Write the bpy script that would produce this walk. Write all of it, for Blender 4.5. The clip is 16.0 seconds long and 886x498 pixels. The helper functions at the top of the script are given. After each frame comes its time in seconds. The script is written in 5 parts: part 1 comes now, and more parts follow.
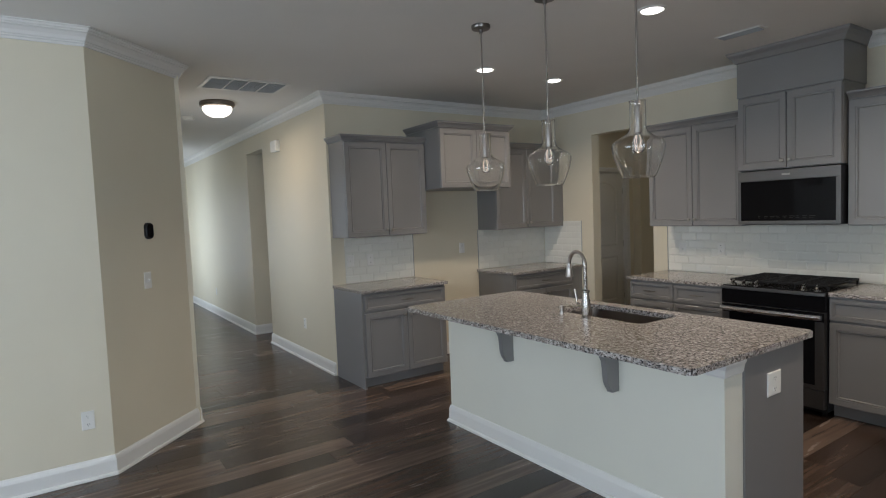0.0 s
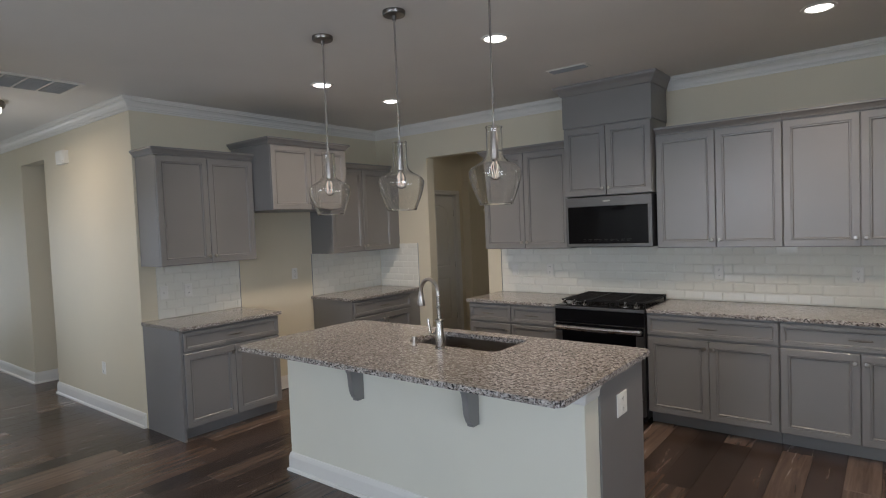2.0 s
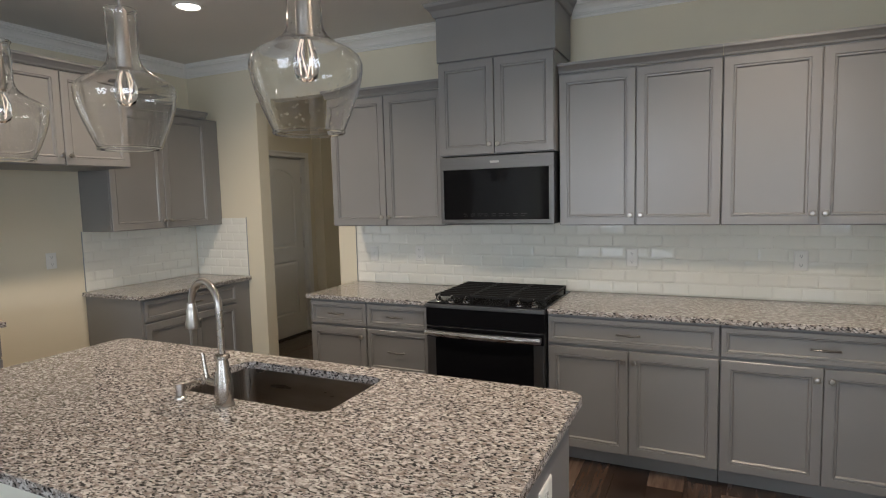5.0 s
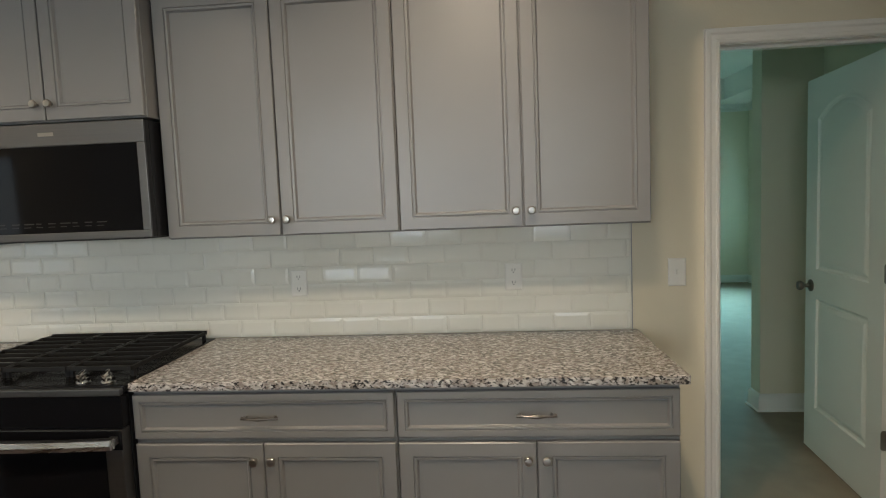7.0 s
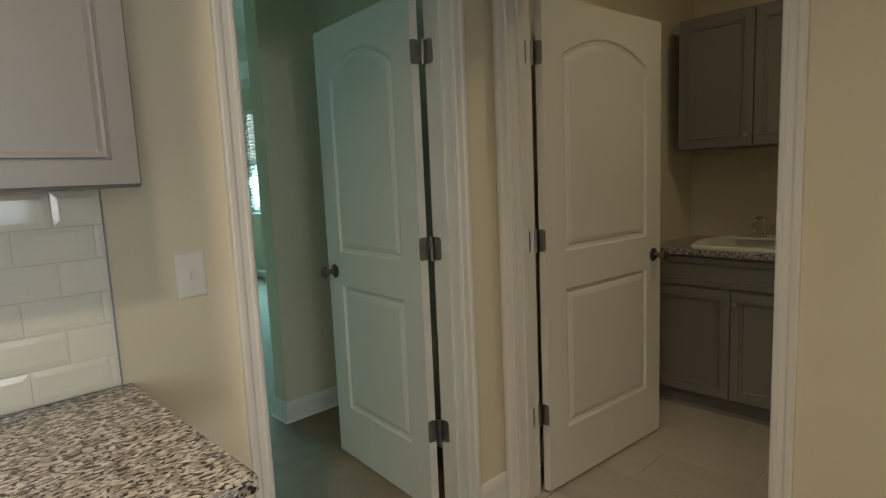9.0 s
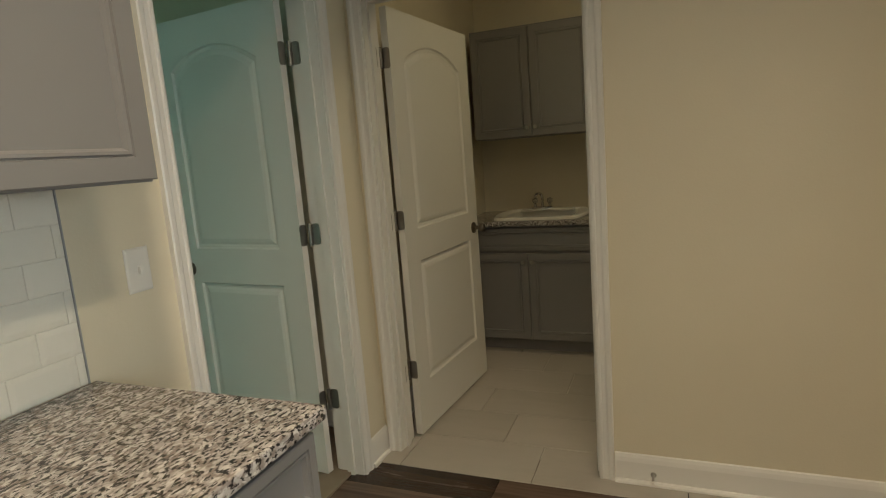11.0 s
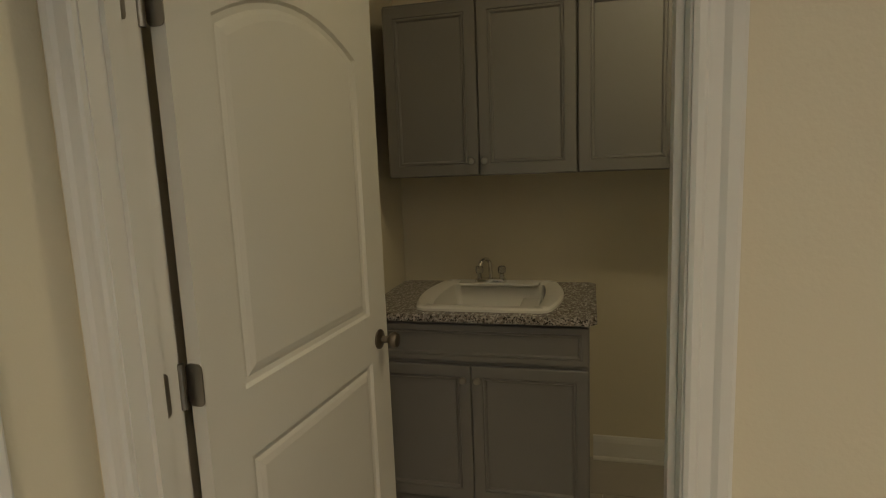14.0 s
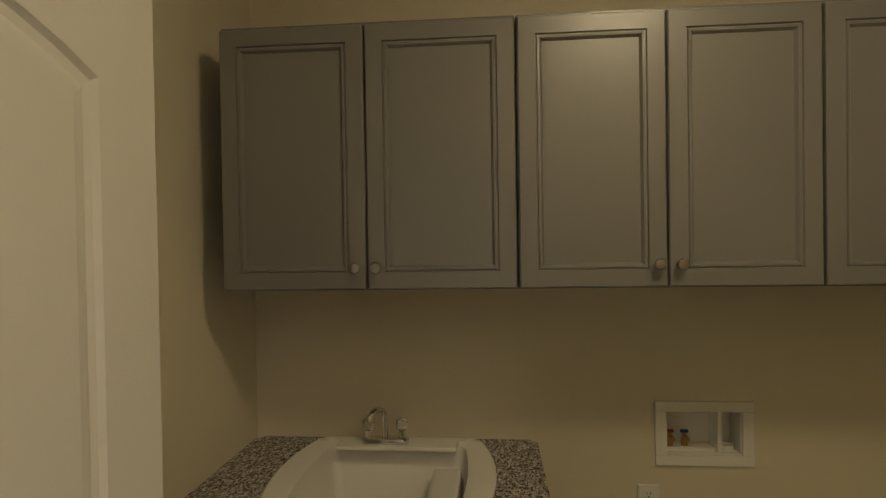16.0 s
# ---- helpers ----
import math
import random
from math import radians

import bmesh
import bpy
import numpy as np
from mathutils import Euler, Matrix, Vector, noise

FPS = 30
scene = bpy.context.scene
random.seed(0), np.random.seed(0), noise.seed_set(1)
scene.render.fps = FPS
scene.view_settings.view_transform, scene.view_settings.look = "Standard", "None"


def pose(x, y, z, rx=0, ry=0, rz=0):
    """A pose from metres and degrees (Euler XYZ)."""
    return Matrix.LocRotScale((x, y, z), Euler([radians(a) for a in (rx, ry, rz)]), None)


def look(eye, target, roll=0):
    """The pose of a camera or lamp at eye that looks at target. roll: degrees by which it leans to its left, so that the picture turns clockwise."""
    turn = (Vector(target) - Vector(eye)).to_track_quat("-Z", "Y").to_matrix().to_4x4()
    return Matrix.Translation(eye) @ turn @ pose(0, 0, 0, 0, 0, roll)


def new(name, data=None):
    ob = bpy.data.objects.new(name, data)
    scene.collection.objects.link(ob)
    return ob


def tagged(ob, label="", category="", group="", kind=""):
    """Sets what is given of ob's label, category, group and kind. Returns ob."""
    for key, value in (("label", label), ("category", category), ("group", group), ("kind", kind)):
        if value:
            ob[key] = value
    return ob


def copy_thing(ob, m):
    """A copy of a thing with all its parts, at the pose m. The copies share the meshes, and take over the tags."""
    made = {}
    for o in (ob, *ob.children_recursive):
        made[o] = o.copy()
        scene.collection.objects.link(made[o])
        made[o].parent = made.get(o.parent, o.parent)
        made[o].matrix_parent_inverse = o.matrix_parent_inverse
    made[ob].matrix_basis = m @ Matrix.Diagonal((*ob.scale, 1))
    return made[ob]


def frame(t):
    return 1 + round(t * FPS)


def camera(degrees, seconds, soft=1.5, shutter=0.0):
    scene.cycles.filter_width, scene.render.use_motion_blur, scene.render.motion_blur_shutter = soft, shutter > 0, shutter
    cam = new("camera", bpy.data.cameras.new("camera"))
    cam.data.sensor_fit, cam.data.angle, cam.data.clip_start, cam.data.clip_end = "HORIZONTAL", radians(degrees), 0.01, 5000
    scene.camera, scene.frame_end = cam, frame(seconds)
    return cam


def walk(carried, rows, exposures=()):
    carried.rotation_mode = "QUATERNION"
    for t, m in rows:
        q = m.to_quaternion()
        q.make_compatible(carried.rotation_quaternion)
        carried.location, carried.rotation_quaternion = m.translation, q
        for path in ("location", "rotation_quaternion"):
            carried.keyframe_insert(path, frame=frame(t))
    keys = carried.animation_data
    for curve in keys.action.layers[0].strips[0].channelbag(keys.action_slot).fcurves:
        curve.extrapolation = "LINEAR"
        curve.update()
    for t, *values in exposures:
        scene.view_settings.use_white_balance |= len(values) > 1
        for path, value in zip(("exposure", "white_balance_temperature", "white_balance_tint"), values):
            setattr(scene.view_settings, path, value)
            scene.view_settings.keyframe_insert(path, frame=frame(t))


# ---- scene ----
cam = camera(75.4, 16.0, soft=1.1)
EXPOSURES = [(0.0, -0.5, 5750, 10), (3.0, -0.4, 5900, 14), (5.5, -0.12, 6050, 10), (7.0, -0.13, 6250, 7), (8.0, -0.2, 6450, 7), (8.5, -0.25, 6500, 7), (9.0, -0.1, 6450, 7), (11.5, 0.06, 6550, 5), (13.5, 0.12, 6550, 6), (14.5, 0.25, 6500, 6), (15.0, 0.38, 6650, 8), (16.0, 0.68, 6750, 10)]
PATH = [
    (0, (0.238, 0.001, 1.589), (1.36, 1.652, 1.463), -2.3),
    (0.5, (0.213, 0.129, 1.659), (1.532, 1.628, 1.547), -2.6),
    (1, (0.193, 0.173, 1.666), (1.641, 1.55, 1.577), -2.5),
    (1.5, (0.229, 0.176, 1.654), (1.758, 1.462, 1.572), -2.5),
    (2, (0.296, 0.295, 1.637), (1.868, 1.529, 1.552), -2.3),
    (2.5, (0.409, 0.537, 1.621), (2.01, 1.733, 1.532), -2.0),
    (3, (0.61, 0.689, 1.602), (2.234, 1.852, 1.5), -1.9),
    (3.2, (0.686, 0.742, 1.601), (2.319, 1.891, 1.493), -1.8),
    (5.3, (1.781, 0.961, 1.565), (3.613, 1.741, 1.381), -1.6),
    (5.5, (1.941, 0.919, 1.559), (3.793, 1.65, 1.377), -1.7),
    (6, (2.31, 0.786, 1.537), (4.224, 1.337, 1.358), -1.6),
    (6.5, (2.629, 0.69, 1.497), (4.589, 1.052, 1.329), -1.6),
    (7, (2.975, 0.586, 1.48), (4.962, 0.749, 1.315), -2.3),
    (7.5, (3.282, 0.448, 1.45), (5.267, 0.254, 1.29), -2.7),
    (8, (3.59, 0.315, 1.435), (5.472, -0.336, 1.249), -2.4),
    (8.5, (3.859, 0.22, 1.386), (5.534, -0.849, 1.161), -2.5),
    (9, (3.93, 0.356, 1.372), (5.354, -1.025, 1.118), -2.5),
    (9.2, (3.981, 0.432, 1.374), (5.326, -1.023, 1.102), -2.6),
    (11.3, (4.187, 0.89, 1.389), (4.821, -0.974, 1.042), -3.4),
    (11.5, (4.276, 0.804, 1.437), (4.846, -1.079, 1.077), -2.6),
    (12, (4.334, 0.559, 1.44), (4.86, -1.34, 1.094), -2.7),
    (12.5, (4.316, 0.306, 1.459), (4.85, -1.592, 1.124), -2.8),
    (13, (4.42, 0.007, 1.451), (4.976, -1.887, 1.127), -3.1),
    (13.5, (4.481, -0.312, 1.469), (5.012, -2.213, 1.149), -2.8),
    (14, (4.534, -0.595, 1.516), (5.031, -2.509, 1.22), -2.3),
    (14.5, (4.584, -0.869, 1.541), (5.024, -2.803, 1.288), -1.9),
    (15, (4.562, -1.133, 1.586), (4.934, -3.089, 1.401), -1.3),
    (15.5, (4.596, -1.298, 1.577), (4.878, -3.277, 1.497), -1.2),
    (16, (4.652, -1.479, 1.586), (4.82, -3.472, 1.559), -0.9),
]
walk(cam, [(t, look(eye, target, roll)) for t, eye, target, roll in PATH], EXPOSURES)

# ---- sizes of the place ----
H = 2.80            # ceiling
XR = 5.41           # kitchen face of the range wall
YF = 5.30           # kitchen face of the refrigerator wall
XH = 2.505          # hall wall
YL = -1.39          # laundry door wall
LX, LY = 5.478, -3.42   # laundry side and back walls
XW = -3.5           # window wall of the living room
CT = 0.914          # worktop height

# ---- world and light ----
world = bpy.data.worlds.new("sky")
scene.world = world
world.use_nodes = True
wn = world.node_tree
sky = wn.nodes.new("ShaderNodeTexSky")
sky.sky_type = 'NISHITA'
sky.sun_disc = False
sky.sun_elevation = radians(48)
sky.sun_rotation = radians(200)
wn.links.new(sky.outputs[0], wn.nodes["Background"].inputs[0])
wn.nodes["Background"].inputs[1].default_value = 0.1


def area_lamp(name, m, sx, sy, watts, colour, shape='RECTANGLE', spread=180):
    la = bpy.data.lights.new(name, 'AREA')
    la.shape, la.size, la.size_y, la.energy, la.color = shape, sx, sy, watts, colour
    la.spread = radians(spread)
    ob = new(name, la)
    ob.matrix_world = m
    return ob


sun = bpy.data.lights.new("sun", 'SUN')
sun.energy, sun.angle, sun.color = 2.5, radians(0.5), (1.0, 0.94, 0.85)
new("sun", sun).matrix_world = look((0, 20, 20), (0, 0, 0))

DAY = (0.86, 0.93, 1.0)
WARM = (1.0, 0.78, 0.56)
# daylight standing in the window openings
area_lamp("daylight_living", look((XW + 0.02, 2.6, 1.62), (5, 2.6, 1.6)), 2.6, 1.36, 100, DAY)
area_lamp("daylight_living_side", look((XW + 0.02, -0.75, 1.62), (5, -0.4, 1.6)), 1.7, 1.36, 45, DAY)
# Unseen south windows, added to brighten the walls that face them.
area_lamp("added_daylight_south", look((-0.6, -2.48, 1.62), (0.2, 5, 1.5)), 2.5, 1.36, 100, DAY)
area_lamp("daylight_hall", look((1.09, 11.1, 1.25), (5, 11.1, 1.0)), 1.3, 1.7, 36, DAY)
area_lamp("daylight_hall_near", look((1.09, 6.45, 1.3), (5, 6.3, 1.1)), 1.4, 1.7, 12, DAY)
area_lamp("daylight_bedroom", look((12.36, -1.9, 1.6), (9.0, -2.1, 0)), 1.2, 1.5, 46, (0.38, 0.86, 1.0), spread=100)
area_lamp("daylight_bedroom_side", look((11.65, -3.46, 1.7), (10.2, -1.2, 0)), 0.54, 1.4, 78, (0.38, 0.86, 1.0), spread=110)
CANS = [(3.40, 3.90), (4.255, 3.94), (3.42, 2.26), (4.30, 0.62), (3.43, 0.62)]
for cx, cy in CANS:
    area_lamp("downlight_lamp", pose(cx, cy, H - 0.018), 0.13, 0.13, 14.5, WARM, 'DISK', 145)
area_lamp("flush_lamp", pose(1.71, 6.14, H - 0.17), 0.26, 0.26, 10, WARM, 'DISK')
# Unseen laundry fixture, placed to cast the shadow under the wall cabinets.
area_lamp("unseen_laundry_lamp", pose(4.1, -2.0, H - 0.17), 0.26, 0.26, 5.2, (1.0, 0.80, 0.48), 'DISK')
# Unseen lamp, added so that the mud room walls look lit.
area_lamp("added_mudroom_lamp", pose(6.4, 4.2, H - 0.17), 0.26, 0.26, 2.2, (1.0, 0.80, 0.52), 'DISK')


# ---- materials ----
def material(name, rough=0.5, metal=0.0):
    m = bpy.data.materials.new(name)
    m.use_nodes = True
    b = m.node_tree.nodes["Principled BSDF"]
    b.inputs["Roughness"].default_value = rough
    b.inputs["Metallic"].default_value = metal
    return m, m.node_tree, b


def node(nt, kind, **kw):
    n = nt.nodes.new(kind)
    for k, v in kw.items():
        n.inputs[k].default_value = v
    return n


def coords(nt, scale=(1, 1, 1), rot=(0, 0, 0), space="Object"):
    tc = nt.nodes.new("ShaderNodeTexCoord")
    mp = node(nt, "ShaderNodeMapping", Scale=scale, Rotation=rot)
    nt.links.new(tc.outputs[space], mp.inputs[0])
    return mp.outputs[0]


def ramp(nt, fac, stops):
    r = nt.nodes.new("ShaderNodeValToRGB")
    e = r.color_ramp.elements
    while len(e) < len(stops):
        e.new(0.5)
    for el, (p, c) in zip(e, stops):
        el.position, el.color = p, (*c, 1)
    nt.links.new(fac, r.inputs[0])
    return r.outputs[0]


def bump(nt, b, height, strength, dist=0.002):
    bp = node(nt, "ShaderNodeBump", Strength=strength, Distance=dist)
    nt.links.new(height, bp.inputs["Height"])
    nt.links.new(bp.outputs[0], b.inputs["Normal"])


def mottled(name, colour, rough=0.5, metal=0.0, amount=0.06, scale=1.2, grain=180, relief=0.12, rvar=0.08):
    """Painted or cast surface: broad unevenness, fine grain and relief."""
    m, nt, b = material(name, rough, metal)
    co = coords(nt)
    n1 = node(nt, "ShaderNodeTexNoise", Scale=scale, Detail=4.0)
    n2 = node(nt, "ShaderNodeTexNoise", Scale=grain, Detail=2.0)
    for n in (n1, n2):
        nt.links.new(co, n.inputs["Vector"])
    lo = tuple(c * (1 - amount) for c in colour)
    hi = tuple(min(1, c * (1 + amount)) for c in colour)
    nt.links.new(ramp(nt, n1.outputs[0], [(0.3, lo), (0.7, hi)]), b.inputs["Base Color"])
    mr = node(nt, "ShaderNodeMapRange", **{"To Min": max(0.02, rough - rvar), "To Max": rough + rvar})
    nt.links.new(n1.outputs[0], mr.inputs[0])
    nt.links.new(mr.outputs[0], b.inputs["Roughness"])
    if relief:
        bump(nt, b, n2.outputs[0], relief)
    return m


PAINT = mottled("cream_wall_paint", (0.70, 0.645, 0.50), 0.5, amount=0.03, grain=140, relief=0.22)
PALE = mottled("pale_island_paint", (0.70, 0.69, 0.60), 0.55, amount=0.03, grain=140, relief=0.2)
CEIL = mottled("flat_ceiling_paint", (0.76, 0.74, 0.70), 0.9, amount=0.03, grain=90, relief=0.3)
TRIM = mottled("white_trim_paint", (0.75, 0.74, 0.70), 0.32, amount=0.02, grain=60, relief=0.05)
DOORP = mottled("white_door_paint", (0.74, 0.73, 0.68), 0.38, amount=0.02, grain=220, relief=0.15)
GREY = mottled("grey_cabinet_paint", (0.205, 0.200, 0.196), 0.34, amount=0.04, scale=2.0, grain=120, relief=0.06)
GREY.node_tree.nodes["Principled BSDF"].inputs["Specular IOR Level"].default_value = 0.85
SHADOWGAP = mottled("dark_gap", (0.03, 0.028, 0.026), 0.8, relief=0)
PLASTIC = mottled("white_plastic", (0.78, 0.77, 0.72), 0.35, relief=0)
SINKWHITE = mottled("white_sink_plastic", (0.78, 0.77, 0.72), 0.25, amount=0.02, relief=0.03)
BLACK = mottled("black_plastic", (0.012, 0.012, 0.013), 0.3, relief=0)
ENAMEL = mottled("black_enamel", (0.008, 0.008, 0.009), 0.18, relief=0)
IRON = mottled("cast_iron", (0.012, 0.012, 0.012), 0.6, amount=0.2, grain=300, relief=0.4)
for black in (IRON, ENAMEL, BLACK):
    black.node_tree.nodes["Principled BSDF"].inputs["Specular IOR Level"].default_value = 0.25
CHROME = mottled("chrome", (0.75, 0.74, 0.72), 0.1, 1.0, relief=0)
NICKEL = mottled("satin_nickel", (0.42, 0.395, 0.365), 0.28, 1.0, amount=0.08, grain=300, relief=0.05)
BRONZE = mottled("dark_nickel", (0.22, 0.19, 0.16), 0.35, 1.0, relief=0)
BRASS = mottled("brass", (0.6, 0.4, 0.16), 0.3, 1.0, relief=0)
RED = mottled("red_plastic", (0.2, 0.03, 0.02), 0.4, relief=0)
BLUE = mottled("blue_plastic", (0.02, 0.05, 0.3), 0.4, relief=0)
CARPET = mottled("tan_carpet", (0.27, 0.215, 0.155), 0.95, amount=0.12, scale=6, grain=260, relief=1.0)
BLINDS = mottled("white_blind", (0.8, 0.8, 0.78), 0.5, relief=0)
LOUVRE = mottled("louvre_grey", (0.55, 0.57, 0.58), 0.5, relief=0)
CANOPY = mottled("dark_brushed_nickel", (0.20, 0.185, 0.17), 0.3, 1.0, relief=0)
HINGE = mottled("brushed_hinge_steel", (0.34, 0.32, 0.29), 0.38, 1.0, relief=0)
GRILLE = mottled("grille_grey", (0.30, 0.32, 0.33), 0.5, relief=0)
OUTLETSLOT = mottled("slot_dark", (0.05, 0.05, 0.05), 0.6, relief=0)


def brushed(name, colour, rough, stretch):
    m, nt, b = material(name, rough, 1.0)
    n = node(nt, "ShaderNodeTexNoise", Scale=1.0, Detail=3.0)
    nt.links.new(coords(nt, stretch), n.inputs["Vector"])
    nt.links.new(ramp(nt, n.outputs[0], [(0.3, tuple(c * 0.85 for c in colour)), (0.7, colour)]), b.inputs["Base Color"])
    mr = node(nt, "ShaderNodeMapRange", **{"To Min": rough - 0.06, "To Max": rough + 0.1})
    nt.links.new(n.outputs[0], mr.inputs[0])
    nt.links.new(mr.outputs[0], b.inputs["Roughness"])
    bump(nt, b, n.outputs[0], 0.05)
    return m


BRIGHTSTEEL = brushed("bright_brushed_steel", (0.62, 0.62, 0.62), 0.26, (3, 700, 3))
STEEL = brushed("brushed_steel", (0.17, 0.167, 0.163), 0.42, (3, 3, 700))
SINKSTEEL = brushed("sink_steel", (0.34, 0.31, 0.28), 0.28, (700, 5, 5))


def glossy_glass(name):
    m, nt, b = material(name, 0.05)
    b.inputs["Base Color"].default_value = (0.006, 0.006, 0.007, 1)
    b.inputs["Specular IOR Level"].default_value = 0.12
    return m


OVENGLASS = glossy_glass("black_oven_glass")

gm, gnt, gb = material("clear_glass", 0.0)
gb.inputs["Base Color"].default_value = (0.98, 0.98, 0.97, 1)
gb.inputs["Transmission Weight"].default_value = 1.0
gb.inputs["IOR"].default_value = 1.45
GLASS = gm
sm, snt, sb = material("seeded_glass", 0.0)
sb.inputs["Base Color"].default_value = (0.98, 0.98, 0.97, 1)
sb.inputs["Transmission Weight"].default_value = 1.0
sb.inputs["IOR"].default_value = 1.45
sv_ = node(snt, "ShaderNodeTexVoronoi", Scale=55.0)
snt.links.new(coords(snt), sv_.inputs["Vector"])
bump(snt, sb, ramp(snt, sv_.outputs["Distance"], [(0.06, (1, 1, 1)), (0.16, (0, 0, 0))]), 0.35, 0.0012)
SEEDED = sm

bm_, bnt, bb = material("acrylic", 0.05)
bb.inputs["Transmission Weight"].default_value = 0.9
bb.inputs["Base Color"].default_value = (0.9, 0.9, 0.9, 1)
ACRYLIC = bm_


def glow(name, colour, strength):
    m, nt, b = material(name, 0.4)
    b.inputs["Base Color"].default_value = (0.9, 0.9, 0.88, 1)
    b.inputs["Emission Color"].default_value = (*colour, 1)
    b.inputs["Emission Strength"].default_value = strength
    return m


LENS = glow("lit_downlight_lens", (1.0, 0.88, 0.74), 9.0)
BOWL = glow("lit_frosted_bowl", (1.0, 0.86, 0.68), 3.2)
FILAMENT = glow("amber_filament", (1.0, 0.45, 0.08), 0.4)
SKYPANE = glow("bright_sky_beyond", (0.75, 0.96, 1.0), 5.0)


def granite(name):
    m, nt, b = material(name, 0.14)
    co = coords(nt, (1.6, 0.85, 1.4))
    warp = node(nt, "ShaderNodeTexNoise", Scale=30.0, Detail=2.0)
    nt.links.new(co, warp.inputs["Vector"])
    add = nt.nodes.new("ShaderNodeVectorMath")
    add.operation = 'MULTIPLY_ADD'
    add.inputs[1].default_value = (0.02, 0.02, 0.02)
    nt.links.new(warp.outputs["Color"], add.inputs[0])
    nt.links.new(co, add.inputs[2])
    pale = node(nt, "ShaderNodeTexVoronoi", Scale=85.0)
    dark = node(nt, "ShaderNodeTexNoise", Scale=94.0, Detail=3.0, Roughness=0.6)
    mid = node(nt, "ShaderNodeTexNoise", Scale=48.0, Detail=2.0)
    broad = node(nt, "ShaderNodeTexNoise", Scale=3.0, Detail=2.0)
    for n in (pale, dark, mid):
        nt.links.new(add.outputs[0], n.inputs["Vector"])
    nt.links.new(co, broad.inputs["Vector"])
    cream = ramp(nt, pale.outputs["Color"], [(0.15, (0.29, 0.268, 0.252)), (0.5, (0.43, 0.405, 0.38)), (0.85, (0.60, 0.575, 0.545))])

    def over(a, fac, colour):
        mx = nt.nodes.new("ShaderNodeMix")
        mx.data_type = 'RGBA'
        nt.links.new(fac, mx.inputs[0])
        nt.links.new(a, mx.inputs[6])
        mx.inputs[7].default_value = (*colour, 1)
        return mx.outputs[2]

    g1 = ramp(nt, mid.outputs[0], [(0.50, (0, 0, 0)), (0.60, (0.75, 0.75, 0.75))])
    g2 = ramp(nt, dark.outputs[0], [(0.525, (0, 0, 0)), (0.575, (1, 1, 1))])
    c = over(over(cream, g1, (0.20, 0.165, 0.14)), g2, (0.028, 0.026, 0.026))
    nt.links.new(c, b.inputs["Base Color"])
    mr = node(nt, "ShaderNodeMapRange", **{"To Min": 0.08, "To Max": 0.22})
    nt.links.new(broad.outputs[0], mr.inputs[0])
    nt.links.new(mr.outputs[0], b.inputs["Roughness"])
    bump(nt, b, dark.outputs[0], 0.03)
    return m


GRANITE = granite("speckled_granite")


def per_piece(name, stops, rough, stretch=(1.2, 16, 1), bump_s=0.15, streak=0.55, rvar=0.08, grain=1.0):
    """Planks and tiles: a tone of its own for each piece, with grain."""
    m, nt, b = material(name, rough)
    oi = nt.nodes.new("ShaderNodeObjectInfo")
    isl = nt.nodes.new("ShaderNodeNewGeometry")
    rnd = nt.nodes.new("ShaderNodeMath")
    rnd.operation = 'ADD'
    nt.links.new(oi.outputs["Random"], rnd.inputs[0])
    nt.links.new(isl.outputs["Random Per Island"], rnd.inputs[1])
    fr = nt.nodes.new("ShaderNodeMath")
    fr.operation = 'FRACT'
    nt.links.new(rnd.outputs[0], fr.inputs[0])
    tc = nt.nodes.new("ShaderNodeTexCoord")
    off = nt.nodes.new("ShaderNodeVectorMath")
    off.operation = 'MULTIPLY_ADD'
    off.inputs[1].default_value = (37.0, 11.0, 5.0)
    comb = nt.nodes.new("ShaderNodeCombineXYZ")
    for i in range(3):
        nt.links.new(fr.outputs[0], comb.inputs[i])
    nt.links.new(comb.outputs[0], off.inputs[0])
    nt.links.new(tc.outputs["Object"], off.inputs[2])
    mp = node(nt, "ShaderNodeMapping", Scale=stretch)
    nt.links.new(off.outputs[0], mp.inputs[0])
    n = node(nt, "ShaderNodeTexNoise", Scale=grain, Detail=6.0, Roughness=0.62, Distortion=0.6)
    nt.links.new(mp.outputs[0], n.inputs["Vector"])
    mixv = node(nt, "ShaderNodeMix")
    mixv.data_type = 'FLOAT'
    mixv.inputs[0].default_value = streak
    nt.links.new(fr.outputs[0], mixv.inputs[2])
    nt.links.new(n.outputs[0], mixv.inputs[3])
    nt.links.new(ramp(nt, mixv.outputs[0], stops), b.inputs["Base Color"])
    mr = node(nt, "ShaderNodeMapRange", **{"To Min": rough - rvar, "To Max": rough + rvar})
    nt.links.new(n.outputs[0], mr.inputs[0])
    nt.links.new(mr.outputs[0], b.inputs["Roughness"])
    bump(nt, b, n.outputs[0], bump_s)
    return m


WOOD = per_piece("dark_plank_wood", [(0.28, (0.018, 0.012, 0.009)), (0.45, (0.045, 0.029, 0.021)), (0.58, (0.085, 0.057, 0.042)), (0.74, (0.165, 0.118, 0.090))], 0.25, (1.3, 17, 1), 0.25, 0.62)
SUBWAY = per_piece("white_subway_glaze", [(0.2, (0.76, 0.755, 0.68)), (0.8, (0.80, 0.795, 0.725))], 0.07, (3, 3, 3), 0.1, 0.5, 0.03, 4.0)
LTILE = per_piece("grey_beige_floor_tile", [(0.25, (0.40, 0.37, 0.32)), (0.5, (0.44, 0.41, 0.36)), (0.75, (0.475, 0.44, 0.39))], 0.45, (2, 7, 2), 0.08, 0.7, 0.08, 1.5)
